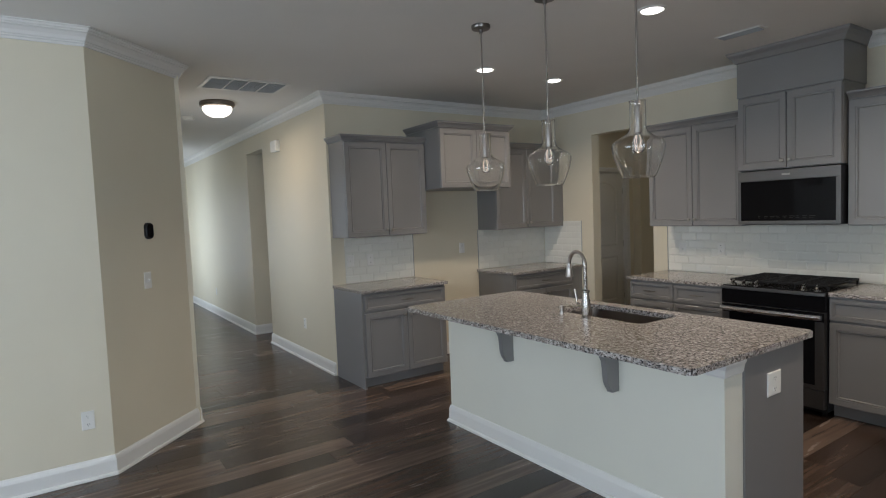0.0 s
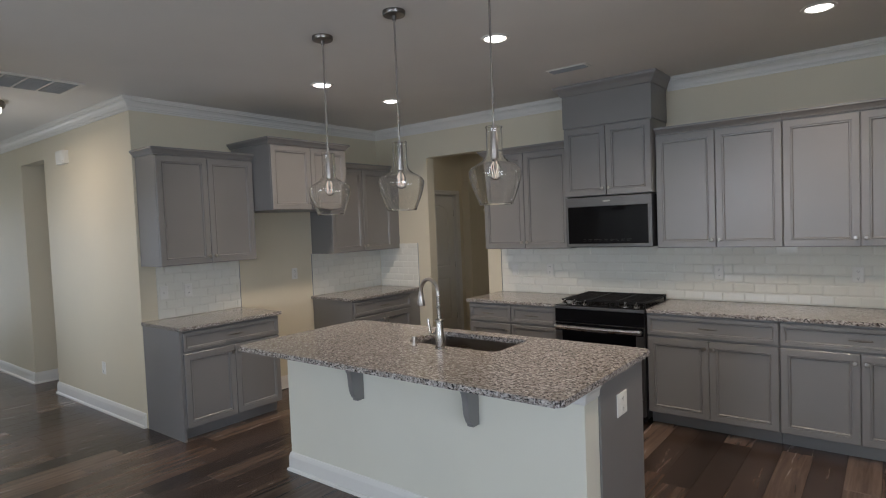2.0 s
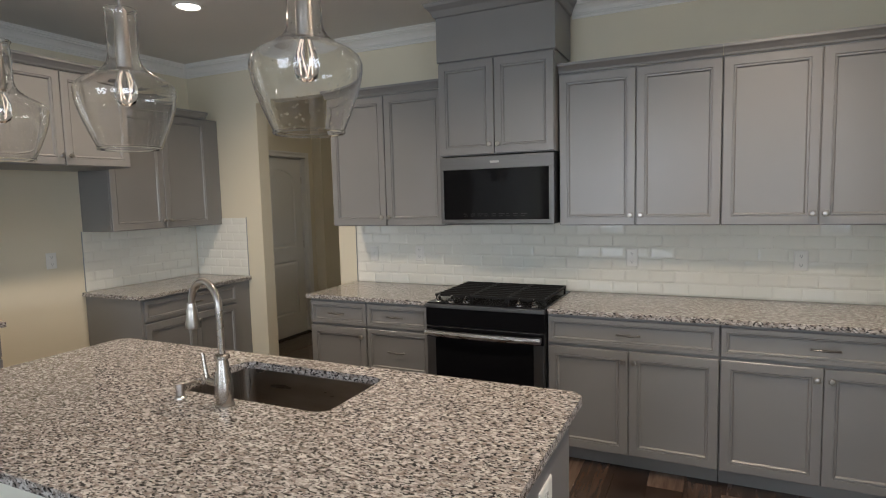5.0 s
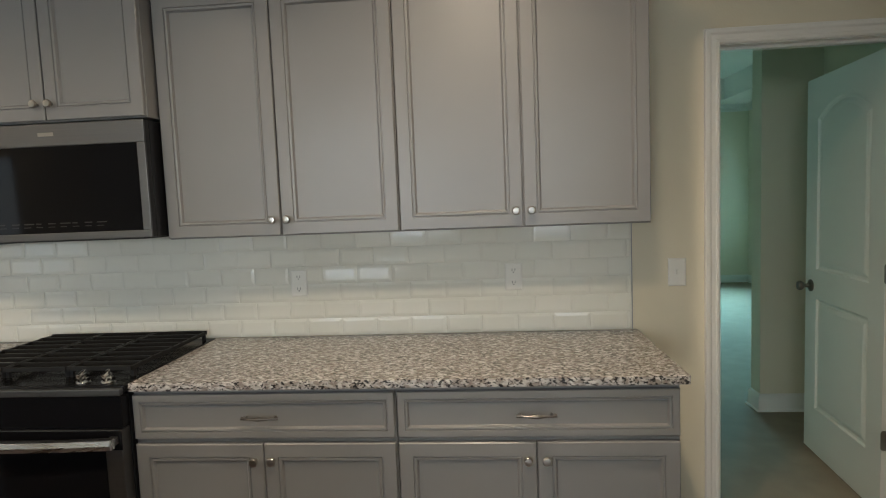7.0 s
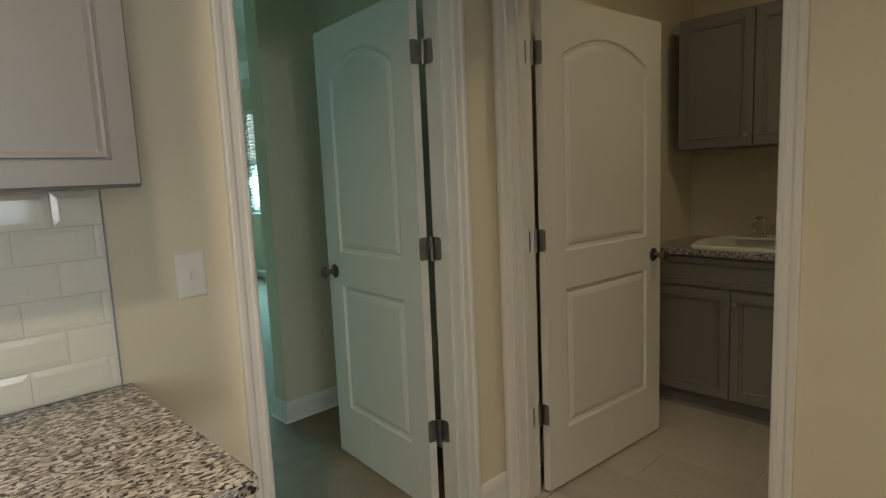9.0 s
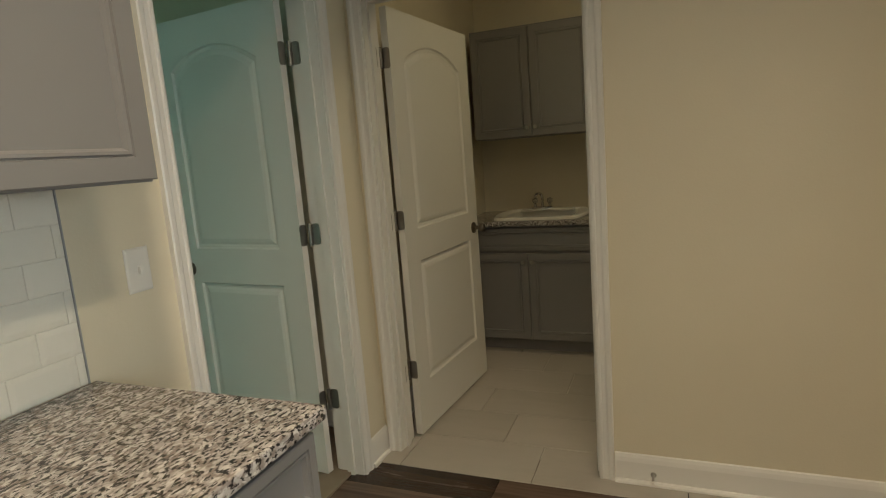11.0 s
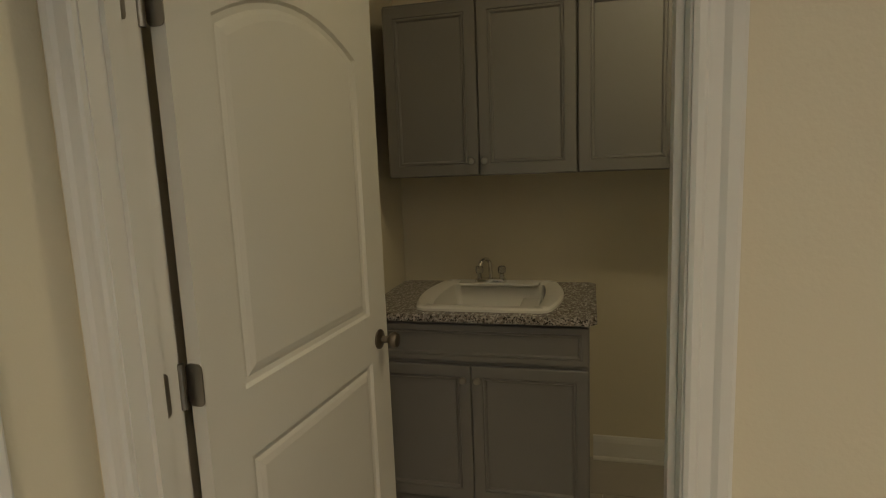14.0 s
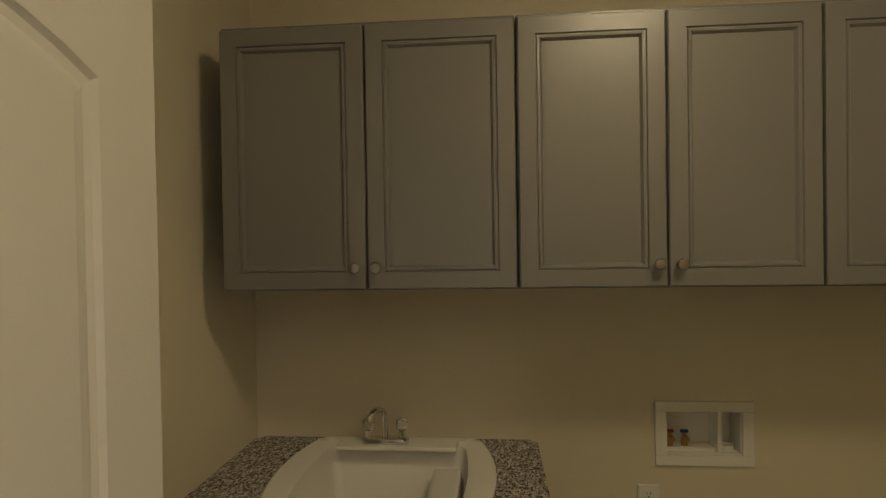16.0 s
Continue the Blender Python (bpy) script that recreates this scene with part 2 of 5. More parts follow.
GROUT = mottled("pale_grout", (0.74, 0.73, 0.66), 0.85, grain=300, relief=0.3)


# ---- building helpers ----
def part(name, bm, mat, parent=None, label="", smooth=False):
    """Links a bmesh as one mesh object under a thing or a part."""
    me = bpy.data.meshes.new(name)
    bmesh.ops.recalc_face_normals(bm, faces=bm.faces)
    bm.to_mesh(me)
    bm.free()
    if mat:
        me.materials.append(mat)
    if smooth:
        me.polygons.foreach_set("use_smooth", [True] * len(me.polygons))
        me.set_sharp_from_angle(angle=radians(40))
    ob = new(name, me)
    ob.parent = parent
    if label:
        tagged(ob, label)
    return ob


def thing(name, label, category, m=None, group="", kind=""):
    ob = new(name)
    ob.empty_display_size = 0.1
    if m is not None:
        ob.matrix_basis = m
    return tagged(ob, label, category, group, kind)


def add_box(bm, x0, x1, y0, y1, z0, z1, bev=0.0, m=None):
    r = bmesh.ops.create_cube(bm, size=1.0)
    vs = r["verts"]
    bmesh.ops.scale(bm, vec=(x1 - x0, y1 - y0, z1 - z0), verts=vs)
    bmesh.ops.translate(bm, vec=((x0 + x1) / 2, (y0 + y1) / 2, (z0 + z1) / 2), verts=vs)
    if m is not None:
        bmesh.ops.transform(bm, matrix=m, verts=vs)
    if bev:
        es = list({e for v in vs for e in v.link_edges})
        bmesh.ops.bevel(bm, geom=es, offset=bev, segments=2, affect='EDGES', profile=0.6)
    return bm


def box(x0, x1, y0, y1, z0, z1, bev=0.0):
    return add_box(bmesh.new(), x0, x1, y0, y1, z0, z1, bev)


def lathe(profile, seg=32, bm=None, m=None):
    """Turned about z: profile of (radius, z)."""
    bm = bm or bmesh.new()
    rings = []
    for r, z in profile:
        if r < 1e-5:
            rings.append([bm.verts.new((0, 0, z))])
        else:
            rings.append([bm.verts.new((r * math.cos(2 * math.pi * i / seg), r * math.sin(2 * math.pi * i / seg), z)) for i in range(seg)])
    for a, b in zip(rings, rings[1:]):
        for i in range(seg):
            j = (i + 1) % seg
            if len(a) == 1 and len(b) > 1:
                bm.faces.new((a[0], b[i], b[j]))
            elif len(b) == 1 and len(a) > 1:
                bm.faces.new((a[i], a[j], b[0]))
            elif len(a) > 1:
                bm.faces.new((a[i], a[j], b[j], b[i]))
    if m is not None:
        bmesh.ops.transform(bm, matrix=m, verts=[v for ring in rings for v in ring])
    return bm


def tube(points, radius, seg=12, bm=None, radii=None):
    """A round bar along a line of points."""
    bm = bm or bmesh.new()
    pts = [Vector(p) for p in points]
    rings, up = [], None
    for i, p in enumerate(pts):
        d = (pts[min(i + 1, len(pts) - 1)] - pts[max(i - 1, 0)]).normalized()
        if up is None:
            up = d.orthogonal().normalized()
        up = (up - d * up.dot(d)).normalized()
        s = d.cross(up)
        r = radii[i] if radii else radius
        rings.append([bm.verts.new(p + r * (math.cos(2 * math.pi * k / seg) * up + math.sin(2 * math.pi * k / seg) * s)) for k in range(seg)])
    for a, b in zip(rings, rings[1:]):
        for k in range(seg):
            bm.faces.new((a[k], a[(k + 1) % seg], b[(k + 1) % seg], b[k]))
    bm.faces.new(rings[0][::-1])
    bm.faces.new(rings[-1])
    return bm


def sweep(path, profile, bm=None):
    """Moulding along a line of (x, y): profile of (distance to the left of the line, z), mitred at the corners."""
    bm = bm or bmesh.new()
    pts = [Vector((*p, 0)) for p in path]
    rings = []
    for i, p in enumerate(pts):
        d0 = (pts[i] - pts[i - 1]).normalized() if i else None
        d1 = (pts[i + 1] - pts[i]).normalized() if i + 1 < len(pts) else None
        n0 = Vector((-d0.y, d0.x, 0)) if d0 else None
        n1 = Vector((-d1.y, d1.x, 0)) if d1 else None
        if n0 and n1:
            n = n0 + n1
            n = n * (2 / n.length_squared)
        else:
            n = n0 or n1
        rings.append([bm.verts.new((p.x + n.x * d, p.y + n.y * d, z)) for d, z in profile])
    k = len(profile)
    for a, b in zip(rings, rings[1:]):
        for i in range(k):
            bm.faces.new((a[i], a[(i + 1) % k], b[(i + 1) % k], b[i]))
    bm.faces.new(rings[0][::-1])
    bm.faces.new(rings[-1])
    return bm


def nested(bm, x0, x1, z0, z1, rings):
    """Rectangles one within another, each (inset, y), joined by sloping faces and closed by the last."""
    loops = []
    for ins, y in rings:
        loops.append([bm.verts.new(c) for c in ((x0 + ins, y, z0 + ins), (x1 - ins, y, z0 + ins), (x1 - ins, y, z1 - ins), (x0 + ins, y, z1 - ins))])
    for a, b in zip(loops, loops[1:]):
        for i in range(4):
            bm.faces.new((a[i], a[(i + 1) % 4], b[(i + 1) % 4], b[i]))
    bm.faces.new(loops[-1])
    bm.faces.new(loops[0][::-1])
    return bm


FACE = [(0.0, 0.0), (0.0, -0.0165), (0.003, -0.0195), (0.045, -0.0195), (0.047, -0.0145), (0.049, -0.0145), (0.051, -0.0185), (0.057, -0.0180), (0.061, -0.0120), (0.063, -0.0085), (0.068, -0.0085)]
DRAWER = [(0.0, 0.0), (0.0, -0.0165), (0.003, -0.0195), (0.023, -0.0195), (0.025, -0.0145), (0.0265, -0.0145), (0.028, -0.0185), (0.033, -0.0180), (0.036, -0.0120), (0.038, -0.0085), (0.042, -0.0085)]


def front(name, x0, x1, z0, z1, parent, rings=FACE):
    return part(name, nested(bmesh.new(), x0, x1, z0, z1, rings), GREY, parent)


def knob(parent, x, z, y=-0.0195):
    prof = [(0.0, 0.0), (0.006, 0.0), (0.005, 0.010), (0.006, 0.014), (0.014, 0.018), (0.0155, 0.023), (0.012, 0.028), (0, 0.030)]
    part("knob", lathe(prof, 16, None, pose(x, y, z, 90)), NICKEL, parent, "satin nickel round knob", True)


def pull(parent, x, z, y=-0.0195):
    bm = bmesh.new()
    pts, rad = [], []
    for i in range(15):
        u = i / 14 * 2 - 1
        pts.append((x + u * 0.062, y - 0.014 - 0.009 * (1 - u ** 4), z))
        rad.append(0.0035 + 0.004 * math.exp(-(u / 0.28) ** 2) + 0.003 * abs(u) ** 6)
    tube(pts, 0.004, 10, bm, rad)
    for u in (-0.05, 0.05):
        tube([(x + u, y, z), (x + u, y - 0.022, z)], 0.0045, 8, bm)
    part("handle", bm, CANOPY, parent, "satin nickel bow pull", True)


def crown_lip(x0, x1, y_front, y_back, z, sides=(1, 1)):
    """A small crown along the top of wall cabinets, in the cabinet's own axes."""
    prof = [(0.0, z), (0.012, z), (0.016, z + 0.012), (0.030, z + 0.030), (0.042, z + 0.040), (0.042, z + 0.055), (0.0, z + 0.055)]
    line = []
    if sides[1]:
        line.append((x1, y_back))
    line += [(x1, y_front), (x0, y_front)]
    if sides[0]:
        line.append((x0, y_back))
    return sweep(line[::-1], [(-d, zz) for d, zz in prof])


def upper_cabinet(label, m, w, depth, z0, z1, group, crown=True, sides=(1, 1), doors=2, knob_low=True):
    """Wall cabinet: origin at the left front lower corner, front to -y."""
    c = thing("wall_cabinet", label, "cabinet", m @ pose(0, 0, z0), group)
    h = z1 - z0
    part("body", box(0, w, 0, depth, 0, h, 0.002), GREY, c)
    dw = w / doors
    for i in range(doors):
        d = front("door", i * dw + 0.003, (i + 1) * dw - 0.003, 0.004, h - 0.012, c)
        if doors == 2:
            knob(d, dw - 0.028 if i == 0 else dw + 0.028, 0.062)
        else:
            knob(d, w - 0.03, 0.062)
    if crown:
        part("crown", crown_lip(0, w, -0.003, depth, h, sides), GREY, c)
    return c


def base_cabinet(label, m, w, depth, group, layout, top=0.882, side=None):
    """Floor cabinet: origin at the left front corner on the floor, front to -y."""
    c = thing("base_cabinet", label, "cabinet", m, group)
    if layout == "panel2":
        bm = box(0, 0.018, 0, depth, 0.10, top)
        for b in ((w - 0.018, w, 0, depth, 0.10, top), (0.018, w - 0.018, depth - 0.012, depth, 0.10, top), (0.018, w - 0.018, 0, 0.018, 0.10, top), (0.018, w - 0.018, 0.018, depth - 0.012, 0.10, 0.118)):
            add_box(bm, *b)
        part("body", bm, GREY, c)
    else:
        part("body", box(0, w, 0, depth, 0.10, top, 0.002), GREY, c)
    part("toe_kick", box(0.001, w - 0.001, 0.07, depth - 0.002, 0, 0.099), GREY, c)
    if layout == "drawer2":
        d = front("drawer", 0.004, w - 0.004, 0.715, 0.868, c, DRAWER)
        pull(d, w / 2, 0.79)
        for i in (0, 1):
            x0 = 0.004 + i * (w / 2 - 0.002)
            dd = front("door", x0, x0 + w / 2 - 0.006, 0.106, 0.697, c)
            knob(dd, w / 2 - 0.03 if i == 0 else w / 2 + 0.03, 0.642)
    elif layout == "panel2":
        front("false_drawer", 0.004, w - 0.004, 0.715, 0.868, c, DRAWER)
        for i in (0, 1):
            x0 = 0.004 + i * (w / 2 - 0.002)
            dd = front("door", x0, x0 + w / 2 - 0.006, 0.106, 0.697, c)
            knob(dd, w / 2 - 0.03 if i == 0 else w / 2 + 0.03, 0.642)
    elif layout == "drawer1":
        d = front("drawer", 0.004, w - 0.004, 0.715, 0.868, c, DRAWER)
        pull(d, w / 2, 0.79)
        dd = front("door", 0.004, w - 0.004, 0.106, 0.697, c)
        knob(dd, w - 0.035, 0.642)
    elif layout == "drawers3":
        for z0, z1 in ((0.715, 0.868), (0.415, 0.697), (0.106, 0.397)):
            d = front("drawer", 0.004, w - 0.004, z0, z1, c, DRAWER)
            pull(d, w / 2, (z0 + z1) / 2)
    return c


def slab(x0, x1, y0, y1, z0, z1, bev=0.005, hole=None):
    """Stone slab with a softened edge and, where wanted, a hole."""
    bm = bmesh.new()
    if not hole:
        return add_box(bm, x0, x1, y0, y1, z0, z1, bev)
    hx0, hx1, hy0, hy1, r = hole
    outer = [(x0 + 0.03, y0), (x1 - 0.03, y0), (x1, y0 + 0.03), (x1, y1 - 0.03), (x1 - 0.03, y1), (x0 + 0.03, y1), (x0, y1 - 0.03), (x0, y0 + 0.03)]
    inner = rounded(hx0, hx1, hy0, hy1, r, 5)
    es = []
    for loop in (outer, inner):
        vs = [bm.verts.new((x, y, z1)) for x, y in loop]
        es += [bm.edges.new((vs[i], vs[(i + 1) % len(vs)])) for i in range(len(vs))]
    bmesh.ops.triangle_fill(bm, use_beauty=True, edges=es)
    r_ = bmesh.ops.extrude_face_region(bm, geom=list(bm.faces))
    bmesh.ops.translate(bm, vec=(0, 0, z0 - z1), verts=[g for g in r_["geom"] if isinstance(g, bmesh.types.BMVert)])
    return bm


def rounded(x0, x1, y0, y1, r, n=4):
    out = []
    for cx, cy, a in ((x1 - r, y0 + r, -90), (x1 - r, y1 - r, 0), (x0 + r, y1 - r, 90), (x0 + r, y0 + r, 180)):
        for k in range(n + 1):
            t = radians(a + 90 * k / n)
            out.append((cx + r * math.cos(t), cy + r * math.sin(t)))
    return out


def loops_to_mesh(loops, close_last=True, bm=None):
    """Skins a stack of loops of 3D points."""
    bm = bm or bmesh.new()
    rs = [[bm.verts.new(p) for p in lp] for lp in loops]
    for a, b in zip(rs, rs[1:]):
        for i in range(len(a)):
            bm.faces.new((a[i], a[(i + 1) % len(a)], b[(i + 1) % len(a)], b[i]))
    if close_last:
        bm.faces.new(rs[-1])
    return bm


def wall(name, axis, t0, t1, a0, a1, openings=(), z1=H, mat=PAINT, label=""):
    """A wall with thickness t0..t1 across, running a0..a1 along x or y, with openings (a, a, z, z) through it."""
    bm = bmesh.new()

    def put(p, q, zb, zt):
        if q - p > 1e-4 and zt - zb > 1e-4:
            if axis == "x":
                add_box(bm, p, q, t0, t1, zb, zt)
            else:
                add_box(bm, t0, t1, p, q, zb, zt)
    cur = a0
    for o0, o1, zb, zt in sorted(openings):
        put(cur, o0, 0, z1)
        put(o0, o1, 0, zb)
        put(o0, o1, zt, z1)
        cur = o1
    put(cur, a1, 0, z1)
    return tagged(part(name, bm, mat), label or "smooth cream painted interior wall", "wall", kind="structure")


def pivot(px, py, ang):
    return pose(px, py, 0, 0, 0, ang)

# ---- structure ----
T = 0.125
wall_range = wall("wall_east", "y", XR, XR + T, YL - T, YF, [(-1.175, -0.34, 0, 2.08), (3.70, 4.50, 0, 2.41)])
wall_fridge = wall("wall_north", "x", YF, YF + T, XH + T, 7.30, [(6.23, 7.05, 0, 2.08)])
wall("wall_hall_east", "y", XH, XH + T, YF, 12.3, [(7.32, 8.04, 0, 2.49)])
wall("wall_hall_west", "y", 1.115 - T, 1.115, 4.80, 12.3, [(5.7, 7.2, 0.35, 2.15), (10.4, 11.85, 0.35, 2.15)])
wall("wall_hall_end", "x", 12.3, 12.42, 0.99, 2.63)
wall("wall_living_north", "x", 4.19, 4.19 + T, XW - T, 0.475)
bm = bmesh.new()
vs = [bm.verts.new((x, y, z)) for z in (0, H) for x, y in ((0.475, 4.19), (1.115, 4.83), (1.115 - T, 4.96), (0.42, 4.315))]
for f in ((0, 1, 5, 4), (1, 2, 6, 5), (2, 3, 7, 6), (3, 0, 4, 7), (4, 5, 6, 7), (0, 1, 2, 3)):
    bm.faces.new([vs[i] for i in f])
tagged(part("wall_angled", bm, PAINT), "cream painted angled wall beside the hall", "wall", kind="structure")
wall("wall_living_west", "y", XW - T, XW, -2.5, 4.15, [(-1.6, -0.8, 0.94, 2.3), (-0.7, 0.1, 0.94, 2.3), (1.3, 2.1, 0.94, 2.3), (2.2, 3.0, 0.94, 2.3), (3.1, 3.9, 0.94, 2.3)])
wall("wall_living_south", "x", -2.5 - T, -2.5, XW - T, 2.2, [(-1.85, -1.05, 0.94, 2.3), (-1.0, -0.2, 0.94, 2.3), (-0.15, 0.65, 0.94, 2.3)])
wall("wall_living_return", "y", 2.2, 2.2 + T, -2.5 - T, -0.42)
wall("wall_closet_north", "x", -0.42, -0.42 + T, 2.2, 3.33)
wall("wall_closet_east", "y", 3.33 - T, 3.33, YL, -0.42, [(-1.25, -0.50, 0, 2.06)])
wall_laundry = wall("wall_south", "x", YL - T, YL, 2.4, XR, [(4.394, 5.345, 0, 2.08)])
wall("wall_laundry_back", "x", LY - T, LY, 2.4, LX + T, [(3.845, 4.085, 0.870, 1.014)])
wall("wall_laundry_east", "y", LX, LX + T, LY, YL - T)
wall("wall_laundry_west", "y", 2.4 - T, 2.4, LY - T, YL)
# mud room behind the cased opening
wall("wall_mudroom_east", "y", 7.18, 7.30, 3.2, YF, [(3.45, 5.17, 0, 2.40)])
wall("wall_niche_back", "y", 7.95, 8.05, 3.3, YF)
wall("wall_niche_side", "x", 5.17, YF, 7.30, 7.95)
wall("wall_niche_side_south", "x", 3.33, 3.45, 7.30, 7.95)
niche = thing("niche_shelf", "cream painted shelf across the mud room niche", "shelf", pose(0, 0, 0))
part("board", box(7.52, 7.95, 3.45, 5.17, 1.822, 1.842, 0.002), TRIM, niche)
part("cleat", box(7.92, 7.949, 3.46, 5.16, 1.76, 1.821, 0.002), TRIM, niche)
wall("wall_mudroom_south", "x", 3.2, 3.32, XR + T, 7.18)
# passage off the hall
wall("wall_passage_north", "x", 8.04, 8.16, XH + T, 4.6, [(2.80, 3.55, 0, 2.06)])
wall("wall_passage_south", "x", 7.20, 7.32, XH + T, 4.6)
wall("wall_passage_end", "y", 4.6, 4.72, 7.2, 8.16)
wall("wall_passage_room", "x", 9.6, 9.7, 2.63, 4.72)
# bedroom
wall("wall_bedroom_stub", "y", 6.83, 6.96, -3.5, -1.165)
wall("wall_bedroom_vestibule", "x", -1.66, -1.54, 5.57, 6.83)
wall("wall_bedroom_east", "y", 12.4, 12.52, -3.6, 2.6, [(-2.5, -1.3, 0.85, 2.35)])
wall("wall_bedroom_south", "x", -3.62, -3.5, 6.83, 12.4, [(11.37, 11.93, 0.95, 2.42)])
wall("wall_bedroom_north", "x", 2.5, 2.62, XR + T, 12.4)

ground = tagged(part("ground", box(-60, 70, -60, 70, -0.30, -0.06), mottled("lawn_soil", (0.10, 0.12, 0.05), 0.95, amount=0.3, relief=0.5)), "grassy soil ground outside the house", "ground", kind="structure")
floor = tagged(part("floor", box(XW - T, 12.5, -3.7, 12.5, -0.05, -0.008), SHADOWGAP), "dark brown wood plank floor with long staggered boards", "floor", kind="structure")
floor_laundry = tagged(part("floor_laundry", box(2.4, LX, LY, YL - 0.06, -0.008, -0.001), GROUT), "grey-beige rectangular tile laundry floor", "floor", kind="structure")
tagged(part("carpet", box(XR + 0.06, 12.4, -3.5, 2.5, -0.008, 0.012), CARPET), "tan cut pile bedroom carpet", "carpet", kind="structure")
bm = box(XW - T, XR + T, -3.7, 12.5, H, H + 0.12)
add_box(bm, XR + T, 8.05, 2.62, YF + T, H, H + 0.12)
tagged(part("ceiling", bm, CEIL), "flat pale grey painted ceiling", "ceiling", kind="structure")
bm = box(XR + T, 12.5, -3.7, -2.9, H, H + 0.1)
add_box(bm, XR + T, 12.5, 1.9, 2.5, H, H + 0.1)
add_box(bm, XR + T, 7.4, -2.9, 1.9, H, H + 0.1)
add_box(bm, 11.8, 12.5, -2.9, 1.9, H, H + 0.1)
add_box(bm, 7.4, 11.8, -2.9, 1.9, H + 0.3, H + 0.4)
for b in ((7.3, 7.4, -2.9, 1.9), (11.8, 11.9, -2.9, 1.9), (7.3, 11.9, -3.0, -2.9), (7.3, 11.9, 1.9, 2.0)):
    add_box(bm, *b, H + 0.1, H + 0.4)
tagged(part("ceiling_bedroom", bm, CEIL), "pale tray ceiling of the bedroom", "ceiling", kind="structure")

CROWN = [(0.0, H - 0.125), (0.012, H - 0.125), (0.014, H - 0.110), (0.022, H - 0.104), (0.022, H - 0.094), (0.030, H - 0.090), (0.038, H - 0.066), (0.056, H - 0.046), (0.074, H - 0.038), (0.074, H - 0.028), (0.084, H - 0.024), (0.088, H - 0.010), (0.100, H - 0.008), (0.100, H - 0.001), (0.0, H - 0.001)]
CROWN = [(d * 0.86, H - (H - z) * 0.84) for d, z in CROWN]
BASE = [(0.0, 0.0), (0.028, 0.0), (0.027, 0.012), (0.022, 0.019), (0.016, 0.021), (0.015, 0.095), (0.011, 0.112), (0.006, 0.124), (0.0, 0.128)]


def trim_run(name, path, prof, label, cat):
    return tagged(part(name, sweep(path, prof), TRIM), label, cat, kind="structure")


CL, BL = "white painted crown moulding along the ceiling", "white painted baseboard along the wall"
# the line runs with the room on its left
trim_run("crown_moulding", [(XR, YL), (XR, 1.80)], CROWN, CL, "moulding")
trim_run("crown_moulding", [(XR, 2.60), (XR, YF), (XH, YF), (XH, 12.3), (1.115, 12.3), (1.115, 4.83), (0.475, 4.19), (XW, 4.19), (XW, -2.5)], CROWN, CL, "moulding")
trim_run("crown_moulding", [(3.33, -0.42), (3.33, YL), (XR, YL)], CROWN, CL, "moulding")
trim_run("baseboard", [(XH, YF + 0.02), (XH, 7.32), (XH + 0.12, 7.32)], BASE, BL, "baseboard")
trim_run("baseboard", [(XH + 0.26, 8.04), (XH, 8.04), (XH, 12.3), (1.115, 12.3), (1.115, 4.83), (0.475, 4.19), (XW, 4.19), (XW, -2.5)], BASE, BL, "baseboard")
trim_run("baseboard", [(3.345, YL), (4.348, YL)], BASE, BL, "baseboard")
trim_run("baseboard", [(3.33, -1.33), (3.33, YL)], BASE, BL, "baseboard")
trim_run("baseboard", [(XR, YL), (XR, -1.221)], BASE, BL, "baseboard")
trim_run("baseboard", [(XR, -0.275), (XR, -0.03)], BASE, BL, "baseboard")
trim_run("baseboard", [(XR, 4.50), (XR, 4.64)], BASE, BL, "baseboard")
trim_run("baseboard", [(4.33, YF), (3.43, YF)], BASE, BL, "baseboard")
trim_run("baseboard", [(LX, LY), (LX, YL - T)], BASE, BL, "baseboard")
trim_run("baseboard", [(2.4, LY), (4.52, LY)], BASE, BL, "baseboard")
trim_run("baseboard", [(5.57, -1.54), (6.83, -1.54), (6.83, -1.165), (6.96, -1.165), (6.96, -3.5), (12.4, -3.5), (12.4, 2.5)], BASE, BL, "baseboard")
trim_run("baseboard", [(XR + T, 3.32), (7.18, 3.32)], BASE, BL, "baseboard")
for path in ([(6.96, -3.5), (12.4, -3.5), (12.4, 2.5)],):
    trim_run("crown_moulding", path, CROWN, CL, "moulding")


CASING = [(0.0, 0.0), (0.0, 0.011), (0.006, 0.015), (0.014, 0.0155), (0.018, 0.012), (0.034, 0.013), (0.042, 0.018), (0.055, 0.019), (0.060, 0.016), (0.060, 0.0)]


def casing(a0, a1, top, m, name="door_casing"):
    """Moulded casing round an opening a0..a1 in the wall's own axes: x along, face to -y."""
    bm = bmesh.new()
    loops = []
    for px, pz, sx, sz in ((a0, 0, -1, 0), (a0, top, -1, 1), (a1, top, 1, 1), (a1, 0, 1, 0)):
        loops.append([(px + sx * d, -o, pz + sz * d) for d, o in CASING])
    rs = [[bm.verts.new(p) for p in lp] for lp in loops]
    k = len(CASING)
    for a, b in zip(rs, rs[1:]):
        for i in range(k):
            bm.faces.new((a[i], a[(i + 1) % k], b[(i + 1) % k], b[i]))
    bm.faces.new(rs[0][::-1])
    bm.faces.new(rs[-1])
    bmesh.ops.transform(bm, matrix=m, verts=bm.verts)
    return tagged(part(name, bm, TRIM), "white moulded door casing", "trim", kind="structure")


